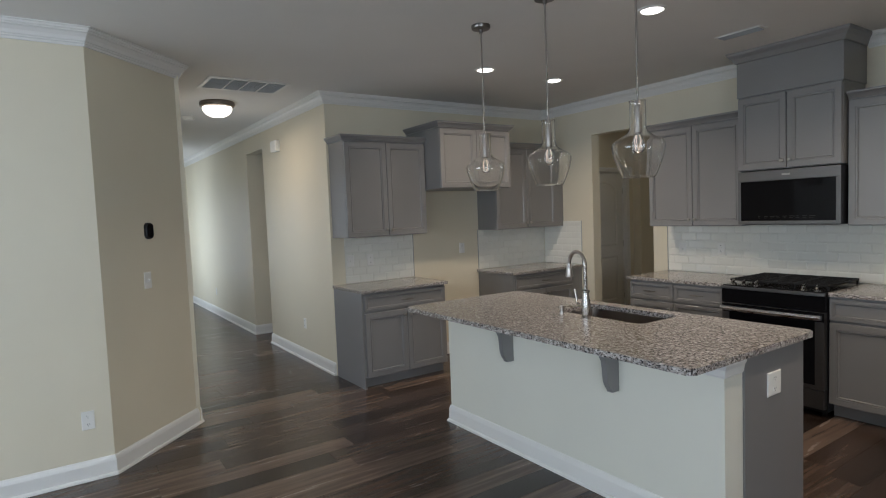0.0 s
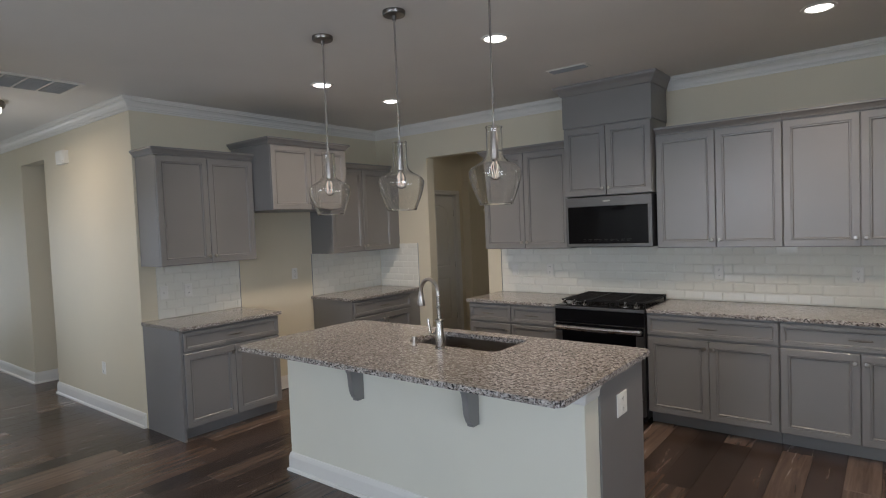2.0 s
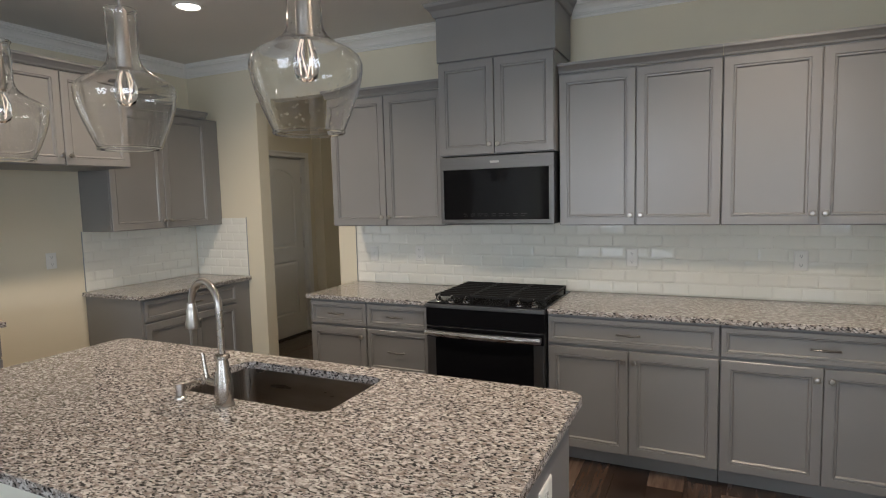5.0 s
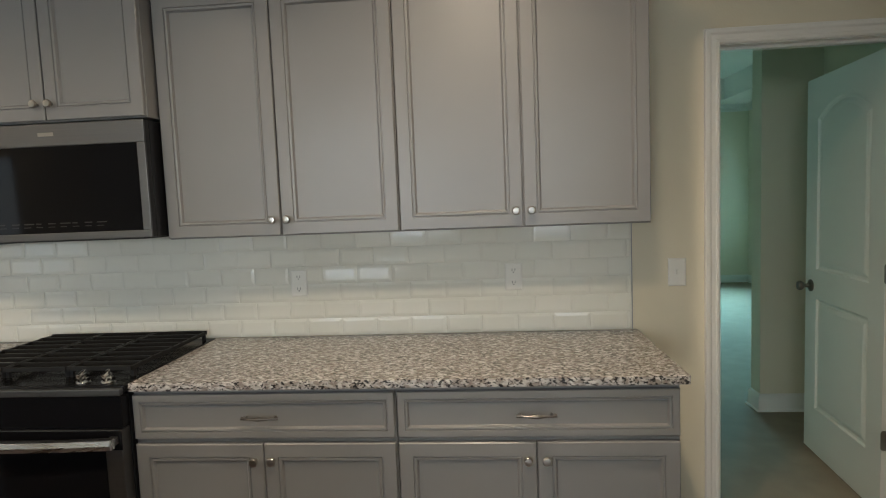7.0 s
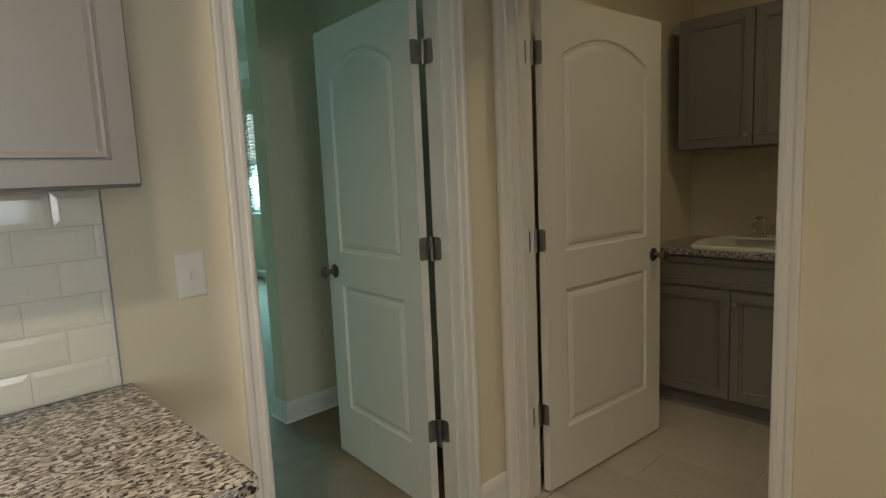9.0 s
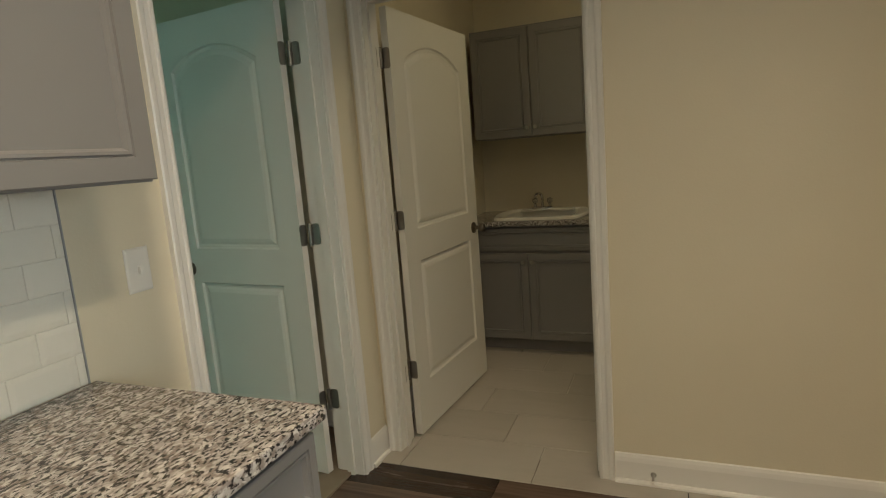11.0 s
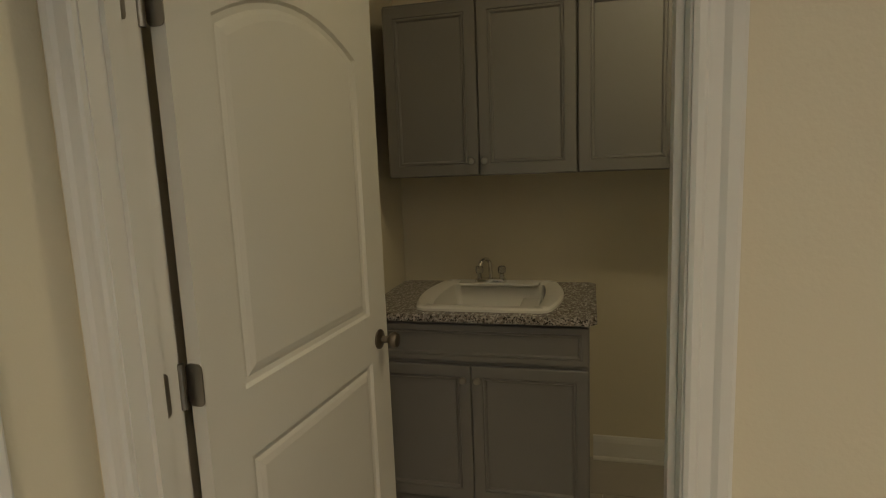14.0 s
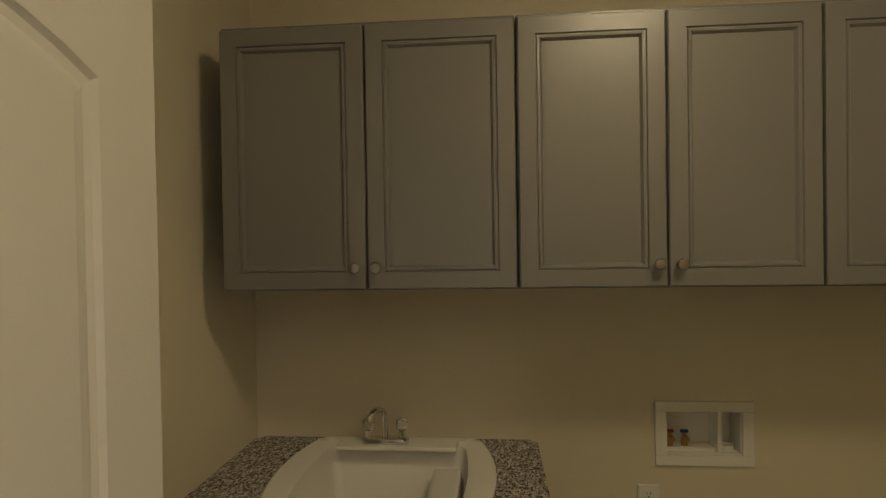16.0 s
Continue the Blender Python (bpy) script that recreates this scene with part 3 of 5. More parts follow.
def jamb(a0, a1, top, m, depth=T):
    """Flat lining of a doorway with its stop; clear opening a0..a1."""
    bm = bmesh.new()
    for b in ((a0 - 0.019, a0, -0.001, depth + 0.001, 0, top + 0.019), (a1, a1 + 0.019, -0.001, depth + 0.001, 0, top + 0.019), (a0, a1, -0.001, depth + 0.001, top, top + 0.019)):
        add_box(bm, *b, 0, m)
    for b in ((a0, a0 + 0.011, 0.04, 0.075, 0, top), (a1 - 0.011, a1, 0.04, 0.075, 0, top), (a0 + 0.011, a1 - 0.011, 0.04, 0.075, top - 0.011, top)):
        add_box(bm, *b, 0, m)
    return tagged(part("door_jamb", bm, TRIM), "white painted door jamb", "trim", kind="structure")


EAST = pose(XR, 0, 0, 0, 0, -90)        # along -y, face to -x
SOUTH = pose(0, YL, 0, 0, 0, 180)       # along -x, face to +y
casing(0.355, 1.160, 2.062, EAST)
jamb(0.36, 1.155, 2.058, EAST)
casing(-5.33, -4.411, 2.062, SOUTH)
casing(4.411, 5.33, 2.062, pose(0, YL - T, 0))
casing(-1.160, -0.355, 2.062, pose(XR + T, 0, 0, 0, 0, 90))
laundry_jamb = jamb(-5.326, -4.414, 2.058, SOUTH)
part("strike_plate", box(4.4142, 4.4165, YL - 0.112, YL - 0.082, 0.905, 0.975, 0.001), BRONZE, laundry_jamb, "dark nickel strike plate")
NORTHW = pose(0, YF, 0)
casing(6.255, 7.025, 2.062, NORTHW)
jamb(6.26, 7.02, 2.058, NORTHW)
PASS = pose(0, 8.04, 0)
casing(2.82, 3.53, 2.045, PASS)
jamb(2.82, 3.53, 2.045, PASS)
CLOS = pose(3.33, 0, 0, 0, 0, 90)       # along +y, face to +x
casing(-1.235, -0.515, 2.045, CLOS)
jamb(-1.232, -0.518, 2.04, CLOS)


def arch_outline(x0, x1, z0, z1, rise, n=10):
    pts = [(x0, z0), (x1, z0), (x1, z1 - rise)]
    if rise:
        for i in range(1, n):
            u = 1 - 2 * i / n
            pts.append(((x0 + x1) / 2 + u * (x1 - x0) / 2, z1 - rise * u * u))
        pts.append((x0, z1 - rise))
    else:
        pts.append((x0, z1))
    return pts


def inset(pts, d):
    cx = (min(p[0] for p in pts) + max(p[0] for p in pts)) / 2
    cz = (min(p[1] for p in pts) + max(p[1] for p in pts)) / 2
    hx = max(p[0] for p in pts) - cx
    hz = max(p[1] for p in pts) - cz
    return [(cx + (x - cx) * (hx - d) / hx, cz + (z - cz) * (hz - d) / hz) for x, z in pts]


def door_leaf(w, h, t=0.035):
    """Two-panel moulded leaf with an arched upper panel; x 0..w, y -t..0, both faces panelled."""
    bm = bmesh.new()
    panels = [arch_outline(0.125, w - 0.125, 0.25, 0.86, 0.0), arch_outline(0.125, w - 0.125, 1.02, h - 0.13, 0.085)]
    for y, s in ((-t, 1), (0.0, -1)):
        es = []
        for loop in [[(0, 0), (w, 0), (w, h), (0, h)]] + panels:
            vs = [bm.verts.new((x, y, z)) for x, z in loop]
            es += [bm.edges.new((vs[i], vs[(i + 1) % len(vs)])) for i in range(len(vs))]
        bmesh.ops.triangle_fill(bm, use_beauty=True, edges=es)
        for p in panels:
            loops = []
            for d, dep in ((0, 0), (0.007, 0.009), (0.020, 0.011), (0.030, 0.006), (0.046, 0.002)):
                loops.append([(x, y + s * dep, z) for x, z in inset(p, d)])
            loops_to_mesh(loops, True, bm)
    a = [bm.verts.new(c) for c in ((0, -t, 0), (w, -t, 0), (w, -t, h), (0, -t, h))]
    b = [bm.verts.new(c) for c in ((0, 0, 0), (w, 0, 0), (w, 0, h), (0, 0, h))]
    for i in range(4):
        bm.faces.new((a[i], a[(i + 1) % 4], b[(i + 1) % 4], b[i]))
    bmesh.ops.remove_doubles(bm, verts=bm.verts, dist=1e-5)
    return bm


KNOBP = [(0.0, 0.0), (0.033, 0.0), (0.033, 0.006), (0.026, 0.010), (0.012, 0.014), (0.011, 0.034), (0.018, 0.040), (0.026, 0.050), (0.027, 0.058), (0.022, 0.068), (0.0, 0.072)]


def hinged_door(name, label, m, w, hinges=(0.34, 1.075, 1.815), h=2.035, hinge_side=1):
    d = thing(name, label, "door", m, kind="structure")
    leaf = part("leaf", door_leaf(w, h), DOORP, d)
    leaf.location = (0.022, 0, 0.016)
    for y, s in ((-0.035, 90), (0.0, -90)):
        part("knob", lathe(KNOBP, 20, None, pose(w - 0.045, y, 0.94, s)), BRONZE, d, "dark satin nickel door knob", True)
    for z in hinges:
        bm = bmesh.new()
        out = rounded(-0.004, 0.036, -0.045, 0.045, 0.012, 3)
        lp = [[(0.0185, -u, z + v) for u, v in out], [(0.0215, -u, z + v) for u, v in out]]
        loops_to_mesh(lp, True, bm)
        bm.faces.new([bm.verts.new(p) for p in lp[0]][::-1])
        lathe([(0, -0.047), (0.008, -0.047), (0.008, 0.047), (0, 0.047)], 12, bm, pose(0.006, -0.044 if hinge_side > 0 else 0.004, z))
        part("hinge", bm, HINGE, d, "satin nickel butt hinge")
    return d


# Dark filler added to stop daylight leaking under the mud room door.
tagged(part("threshold", box(6.262, 7.018, YF + 0.003, YF + T - 0.003, 0.0, 0.0155, 0.002), SHADOWGAP), "dark strip added to block light under the mud room door", "threshold", kind="structure")
# ---- doors ----
# hinge leaves on the jambs, standing out where the doors are open
def jamb_hinge(m, zs):
    for z in zs:
        bm = bmesh.new()
        out = rounded(-0.036, 0.004, -0.045, 0.045, 0.012, 3)
        loops_to_mesh([[(u, -0.0005, v) for u, v in out], [(u, -0.0025, v) for u, v in out]], True, bm)
        for u, v in ((-0.012, 0.03), (-0.024, 0.0), (-0.012, -0.03)):
            lathe([(0.0, 0.0), (0.004, 0.0), (0.003, 0.0012), (0, 0.0014)], 8, bm, pose(u, -0.0025, v, 90))
        bmesh.ops.transform(bm, matrix=m @ pose(0, 0, z), verts=bm.verts)
        tagged(part("jamb_hinge", bm, HINGE), "satin nickel hinge leaf on the door jamb", "hinge", "door hinges")


ZS = (0.355, 1.094, 1.83)
bed_door = hinged_door("door_1", "white two-panel arched door standing open to the bedroom", pose(XR + T + 0.002, -1.099, 0, 0, 0, -5.5), 0.76, ZS)
laundry_door = hinged_door("door_2", "white two-panel arched door standing open into the laundry", pose(5.322, YL - T - 0.002, 0, 0, 0, -94.5), 0.875, ZS, hinge_side=-1)
mud_door = hinged_door("door_3", "closed white arched door in the mud room", pose(7.018, YF + 0.04, 0, 0, 0, 180), 0.756, (0.3, 1.05, 1.8))
passage_door = hinged_door("door_4", "white door ajar in the side passage", pose(3.525, 8.165, 0, 0, 0, 120), 0.70)
closet_door = hinged_door("door_5", "closed white closet door", pose(3.29, -1.228, 0, 0, 0, 90), 0.708, ZS)
jamb_hinge(pose(XR + T - 0.034, -1.154, 0, 0, 0, 180), ZS)
jamb_hinge(pose(5.325, YL - T + 0.034, 0, 0, 0, -90), ZS)
for z in ZS:
    bm = box(-0.002, 0.012, -0.006, 0.006, -0.045, 0.045, 0.002)
    bmesh.ops.transform(bm, matrix=pose(3.337, -1.244, z), verts=bm.verts)
    tagged(part("jamb_hinge", bm, BRONZE), "dark nickel hinge barrel on the closet casing", "hinge", "door hinges")

# ---- kitchen: range wall ----
FX = 4.795   # plane of the base cabinet boxes
UX = XR - 0.002


def east(x, y):
    """Cabinet axes on the range wall: local x runs to -y, front to -x."""
    return pose(x, y, 0, 0, 0, -90)


GB, GU = "grey kitchen base cabinets", "grey kitchen wall cabinets"
bd = XR - 0.002 - FX
base_cabinet("grey painted base cabinet with one drawer over two doors", east(FX, 0.909), 0.906, bd, GB, "drawer2")
base_cabinet("grey painted base cabinet with drawer and two doors by the range", east(FX, 1.815), 0.904, bd, GB, "drawer2")
base_cabinet("grey painted base cabinet with three drawers, beside the range", east(FX, 3.055), 0.465, bd, GB, "drawers3")
base_cabinet("grey painted base cabinet with one drawer and one door", east(FX, 3.52), 0.463, bd, GB, "drawer1")
uf = 5.095
ud = UX - uf
upper_cabinet("grey painted two-door wall cabinet", east(uf, 0.914), 0.909, ud, 1.375, 2.292, GU, sides=(0, 1))
upper_cabinet("grey painted two-door wall cabinet next to the microwave", east(uf, 1.812), 0.896, ud, 1.375, 2.292, GU, sides=(0, 0))
upper_cabinet("grey painted two-door wall cabinet beside the mud room opening", east(uf, 3.505), 0.915, ud, 1.375, 2.292, GU, sides=(1, 0))
hood = upper_cabinet("deep grey cabinet over the microwave with a boxed chase above", east(5.02, 2.584), 0.764, UX - 5.02, 1.832, 2.432, GU, crown=False)
hz = 2.432 - 1.832
part("chase", box(-0.008, 0.772, -0.012, UX - 5.02, hz + 0.001, H - 1.832 - 0.07, 0.002), GREY, hood, "boxed panel over the cabinet")
bm = sweep([(0.772, 0.38), (0.772, -0.012), (-0.008, -0.012), (-0.008, 0.38)], [(0.0, hz + 0.28), (0.012, hz + 0.285), (0.03, hz + 0.32), (0.055, hz + 0.345), (0.062, hz + 0.366), (0.0, hz + 0.366)])
part("crown", bm, GREY, hood, "grey crown moulding against the ceiling")

tagged(part("worktop", slab(4.762, XR - 0.002, -0.022, 1.813, 0.884, CT), GRANITE), "polished speckled granite worktop along the range wall", "worktop")
tagged(part("worktop", slab(4.762, XR - 0.002, 2.585, 3.545, 0.884, CT), GRANITE), "polished speckled granite worktop between range and opening", "worktop")


def microwave():
    y0, y1, z0, z1, fx = 1.822, 2.578, 1.392, 1.822, 5.012
    w = y1 - y0
    c = thing("microwave", "stainless over-the-range microwave with a black glass door", "microwave", pose(fx, y1, z0, 0, 0, -90))
    h = z1 - z0
    part("body", box(0, w, 0.012, UX - fx, 0.0, h, 0.003), BLACK, c, "black metal body")
    fr = bmesh.new()
    add_box(fr, 0.0, w, -0.022, -0.012, h - 0.082, h, 0.003)
    add_box(fr, 0.0, 0.022, -0.022, -0.012, 0.028, h - 0.082, 0.003)
    add_box(fr, w - 0.032, w, -0.022, -0.012, 0.028, h - 0.082, 0.003)
    add_box(fr, 0.0, w, -0.022, -0.012, 0.0, 0.028, 0.003)
    part("door_frame", fr, STEEL, c, "brushed stainless door frame")
    part("door_core", box(0.001, w - 0.001, -0.0118, 0.0115, 0.001, h - 0.001, 0.001), BLACK, c, "black door edge")
    part("glass", box(0.022, w - 0.032, -0.018, -0.0119, 0.028, h - 0.082), OVENGLASS, c, "black glass with a touch panel")
    part("badge", box(w * 0.46, w * 0.54, -0.0235, -0.021, h - 0.045, h - 0.032), NICKEL, c)
    marks = bmesh.new()
    for i in range(9):
        x = 0.16 + i * 0.048
        add_box(marks, x, x + 0.020 + 0.01 * (i % 3), -0.0188, -0.0178, 0.062, 0.066)
        add_box(marks, x, x + 0.026, -0.0188, -0.0178, 0.050, 0.0525)
    tagged(part("key_marks", marks, SHADOWGAP, c), kind="stuff")
    part("vent", box(0.03, w - 0.03, 0.02, 0.2, -0.006, 0.0), BLACK, c)


microwave()


def kitchen_range():
    y0, y1 = 1.819, 2.579
    w = y1 - y0
    fx = 4.775
    c = thing("range", "slide-in black and stainless gas range with cast iron grates", "range", pose(fx, y1, 0, 0, 0, -90))
    d = XR - 0.006 - fx
    part("body", box(0, w, 0.0, d, 0.03, 0.885, 0.002), BLACK, c, "black side panels")
    for x in (0.04, w - 0.04):
        for y in (0.05, d - 0.05):
            part("foot", lathe([(0, 0), (0.018, 0), (0.018, 0.03), (0, 0.03)], 12, None, pose(x, y, 0)), BLACK, c)
    part("cooktop", box(-0.002, w + 0.002, -0.03, d, 0.886, 0.914, 0.006), ENAMEL, c, "black enamel cooktop")
    part("control_panel", box(0, w, -0.045, -0.001, 0.772, 0.885, 0.004), OVENGLASS, c, "black glass control panel")
    part("edge_trim", box(-0.003, w + 0.003, -0.052, -0.031, 0.884, 0.908, 0.004), STEEL, c, "steel front edge")
    # slanted knob ledge
    for i, x in enumerate((0.07, 0.155, 0.255, w - 0.165, w - 0.075)):
        bm = lathe([(0, 0), (0.024, 0), (0.023, 0.008), (0.013, 0.012), (0.012, 0.02), (0, 0.021)], 18)
        add_box(bm, -0.0055, 0.0055, -0.019, 0.019, 0.012, 0.040, 0.003)
        bmesh.ops.transform(bm, matrix=pose(x, 0.012, 0.914, 18), verts=bm.verts)
        part("knob", bm, CHROME, c, "chrome burner knob", True)
    # burners
    for x, y, r in ((0.17, 0.20, 0.045), (0.17, 0.46, 0.035), (w - 0.17, 0.20, 0.05), (w - 0.17, 0.46, 0.035), (w / 2, 0.33, 0.045)):
        part("burner", lathe([(0, 0.914), (r, 0.914), (r, 0.922), (r * 0.75, 0.930), (0, 0.931)], 20, None, pose(x, y, 0)), IRON, c, "", True)
    for k in range(3):
        gx0, gx1 = 0.018 + k * (w - 0.036) / 3, 0.018 + (k + 1) * (w - 0.036) / 3 - 0.004
        bm = bmesh.new()
        g0, g1, zt = 0.055, d - 0.03, 0.952
        for x in (gx0 + 0.006, gx1 - 0.006):
            add_box(bm, x - 0.006, x + 0.006, g0, g1, zt - 0.014, zt, 0.002)
        for i in range(9):
            y = g0 + 0.006 + i * (g1 - g0 - 0.012) / 8
            add_box(bm, gx0, gx1, y - 0.005, y + 0.005, zt - 0.012, zt + 0.003, 0.002)
        for y in (g0 + 0.02, g1 - 0.02):
            for x in (gx0 + 0.006, gx1 - 0.006):
                add_box(bm, x - 0.006, x + 0.006, y - 0.006, y + 0.006, 0.914, zt - 0.01)
        part("grate", bm, IRON, c, "black cast iron grate")
    door = part("oven_door", box(0.004, w - 0.004, -0.048, -0.002, 0.20, 0.768, 0.004), STEEL, c, "stainless oven door with a black window")
    part("window", box(0.065, w - 0.065, -0.0505, -0.047, 0.235, 0.70, 0.001), OVENGLASS, door, "black oven glass")
    part("top_band", box(0.004, w - 0.004, -0.0500, -0.047, 0.700, 0.766, 0.001), OVENGLASS, door, "black glass band")
    bm = bmesh.new()
    n = 14
    loops = []
    for i in range(n + 1):
        u = i / n
        x = 0.012 + u * (w - 0.024)
        bow = 0.018 * math.sin(math.pi * u)
        zc, yc = 0.735, -0.085 - bow
        loops.append([(x, yc - 0.012, zc - 0.016), (x, yc + 0.010, zc - 0.018), (x, yc + 0.010, zc + 0.018), (x, yc - 0.010, zc + 0.016), (x, yc - 0.016, zc)])
    loops_to_mesh(loops, True, bm)
    for x in (0.03, w - 0.03):
        add_box(bm, x - 0.014, x + 0.014, -0.09, -0.047, 0.722, 0.748, 0.003)
    part("handle", bm, BRIGHTSTEEL, door, "wide bowed steel handle")
    part("storage_drawer", box(0.004, w - 0.004, -0.046, -0.002, 0.06, 0.194, 0.004), STEEL, c, "stainless storage drawer")


kitchen_range()

# ---- kitchen: refrigerator wall ----
fy = YF - 0.61
bl = base_cabinet("grey painted base cabinet with drawer and doors by the hall", pose(XH + 0.022, fy, 0), 0.893, 0.608, GB, "drawer2")
part("end_panel", box(-0.020, -0.001, -0.004, 0.608, 0, 0.882, 0.001), GREY, bl, "grey end panel down to the floor")
br = base_cabinet("grey painted base cabinet with drawer and doors in the corner", pose(4.345, fy, 0), 0.90, 0.608, GB, "drawer2")
part("filler", box(0.901, XR - 4.347, 0.0, 0.02, 0.1, 0.882), GREY, br)
part("end_panel", box(-0.018, -0.001, -0.004, 0.608, 0, 0.882, 0.001), GREY, br)
tagged(part("worktop", slab(XH - 0.01, 3.445, fy - 0.035, YF - 0.002, 0.884, CT), GRANITE), "short polished granite worktop beside the hall", "worktop")
tagged(part("worktop", slab(4.30, XR - 0.002, fy - 0.035, YF - 0.002, 0.884, CT), GRANITE), "polished granite worktop in the kitchen corner", "worktop")
upper_cabinet("grey painted two-door wall cabinet at the hall corner", pose(XH + 0.022, YF - 0.335, 0), 0.89, 0.333, 1.385, 2.30, GU, sides=(1, 1))
upper_cabinet("short deep grey two-door cabinet over the refrigerator space", pose(3.425, YF - 0.61, 0), 0.90, 0.608, 1.83, 2.43, GU, sides=(1, 1))
uc = upper_cabinet("grey painted two-door wall cabinet in the kitchen corner", pose(4.345, YF - 0.335, 0), 0.93, 0.333, 1.375, 2.292, GU, sides=(0, 0))
part("filler", box(0.931, XR - 4.347, 0.0, 0.02, 0, 0.917), GREY, uc)

# ---- island ----
IX0, IX1, IY0, IY1 = 2.335, 3.425, 1.333, 3.605
SK = (2.955, 3.325, 2.035, 2.705, 0.05)
tagged(part("island_worktop", slab(IX0, IX1, IY0, IY1, 0.884, CT, hole=SK), GRANITE), "large polished speckled granite island worktop with a sink cutout", "worktop")
isl = thing("island", "kitchen island with a pale painted knee wall and grey cabinet back", "island", pose(0, 0, 0))
part("knee_wall", box(2.665, 2.815, 1.385, 3.54, 0, 0.883), PALE, isl, "pale painted knee wall")
bm = bmesh.new()
for bx in ((2.817, 3.385, 1.375, 1.395), (2.817, 3.385, 3.52, 3.54), (3.365, 3.385, 1.395, 3.52), (2.817, 2.83, 1.395, 3.52)):
    add_box(bm, *bx, 0.10 if bx[0] > 3.3 else 0.0, 0.883)
part("body", bm, GREY, isl, "grey cabinet shell with end panels")
for i in range(3):
    a = 1.40 + i * 0.707
    bm = nested(bmesh.new(), 0, 0.70, 0.106, 0.868, FACE)
    bmesh.ops.transform(bm, matrix=pose(3.386, a, 0, 0, 0, 90), verts=bm.verts)
    part("door", bm, GREY, isl)
part("baseboard", sweep([(2.83, 3.54), (2.665, 3.54), (2.665, 1.385), (2.815, 1.385)], [(-d, z) for d, z in BASE]), TRIM, isl, "white baseboard round the knee wall")
part("end_cap_trim", sweep([(2.665, 1.50), (2.665, 1.385), (2.815, 1.385)], [(-d, z) for d, z in ((0, 0.80), (0.008, 0.81), (0.012, 0.84), (0.022, 0.86), (0.022, 0.883), (0, 0.883))]), TRIM, isl, "small white cap moulding")


def corbel(y):
    prof = [(0.0, 0.883), (-0.240, 0.883), (-0.240, 0.868), (-0.230, 0.860), (-0.200, 0.854), (-0.168, 0.846), (-0.138, 0.832), (-0.114, 0.810), (-0.099, 0.780), (-0.093, 0.745), (-0.091, 0.705), (-0.085, 0.668), (-0.071, 0.638), (-0.058, 0.622), (-0.056, 0.610), (0.0, 0.610)]
    bm = bmesh.new()
    a = [bm.verts.new((2.664 + x, y - 0.018, z)) for x, z in prof]
    b = [bm.verts.new((2.664 + x, y + 0.018, z)) for x, z in prof]
    bm.faces.new(a)
    bm.faces.new(b[::-1])
    for i in range(len(a)):
        bm.faces.new((a[i], a[(i + 1) % len(a)], b[(i + 1) % len(a)], b[i]))
    part("corbel", bm, GREY, isl, "scrolled grey wooden corbel under the overhang")


corbel(2.82)
corbel(1.98)

# sink
bm = bmesh.new()
sx0, sx1, sy0, sy1, sr = SK
loops = []
for g, z in ((0.02, 0.883), (-0.002, 0.8832), (-0.002, 0.872), (0.004, 0.72), (0.012, 0.70), (0.03, 0.692)):
    loops.append([(x, y, z) for x, y in rounded(sx0 - (0.01 if g == 0.02 else -g), sx1 + (0.01 if g == 0.02 else -g), sy0 - (0.01 if g == 0.02 else -g), sy1 + (0.01 if g == 0.02 else -g), sr, 5)])
loops_to_mesh(loops, True, bm)
sink = thing("kitchen_sink", "undermount brushed stainless steel sink in the island", "sink", pose(0, 0, 0))
part("basin", bm, SINKSTEEL, sink, "", True)
part("drain", lathe([(0, 0.694), (0.045, 0.694), (0.043, 0.697), (0.03, 0.695), (0, 0.695)], 20, None, pose(3.14, 2.37, 0)), CHROME, sink)

# faucet
fa = thing("kitchen_faucet", "tall satin nickel gooseneck pull-down faucet", "faucet", pose(2.895, 2.385, CT, 0, 0, 78))
part("base", lathe([(0, 0), (0.032, 0), (0.032, 0.006), (0.026, 0.012), (0.029, 0.05), (0.028, 0.085), (0.021, 0.13), (0.018, 0.155), (0.025, 0.158), (0.025, 0.168), (0.016, 0.174), (0, 0.174)], 24), NICKEL, fa, "", True)
pts = [(0, 0, 0.17), (0, 0, 0.30)]
for i in range(13):
    t = radians(180 - 180 * i / 12)
    pts.append((0.082 + 0.082 * math.cos(t), 0, 0.32 + 0.082 * math.sin(t)))
pts.append((0.166, 0, 0.315))
part("spout", tube(pts, 0.0115, 14), NICKEL, fa, "arched spout", True)
part("spray_head", lathe([(0, 0.236), (0.023, 0.236), (0.025, 0.246), (0.018, 0.285), (0.0185, 0.298), (0.0155, 0.304), (0.0145, 0.322), (0, 0.323)], 20, None, pose(0.166, 0, 0)), NICKEL, fa, "flared spray head", True)
bm = tube([(0.015, 0.01, 0.075), (0.055, 0.02, 0.08)], 0.014, 12)
tube([(0.055, 0.02, 0.078), (0.062, 0.022, 0.10), (0.075, 0.024, 0.17)], 0.007, 10, bm, [0.009, 0.008, 0.006])
part("lever", bm, NICKEL, fa, "side lever", True)
so = thing("soap_dispenser", "small satin nickel soap dispenser pump", "soap dispenser", pose(2.893, 2.585, CT, 0, 0, -20))
part("body", lathe([(0, 0), (0.020, 0), (0.019, 0.006), (0.014, 0.010), (0.014, 0.03), (0.017, 0.032), (0.017, 0.052), (0, 0.055)], 18), NICKEL, so, "", True)
part("spout", tube([(0, 0, 0.044), (0.05, 0, 0.046), (0.07, 0, 0.040)], 0.006, 10), NICKEL, so, "", True)


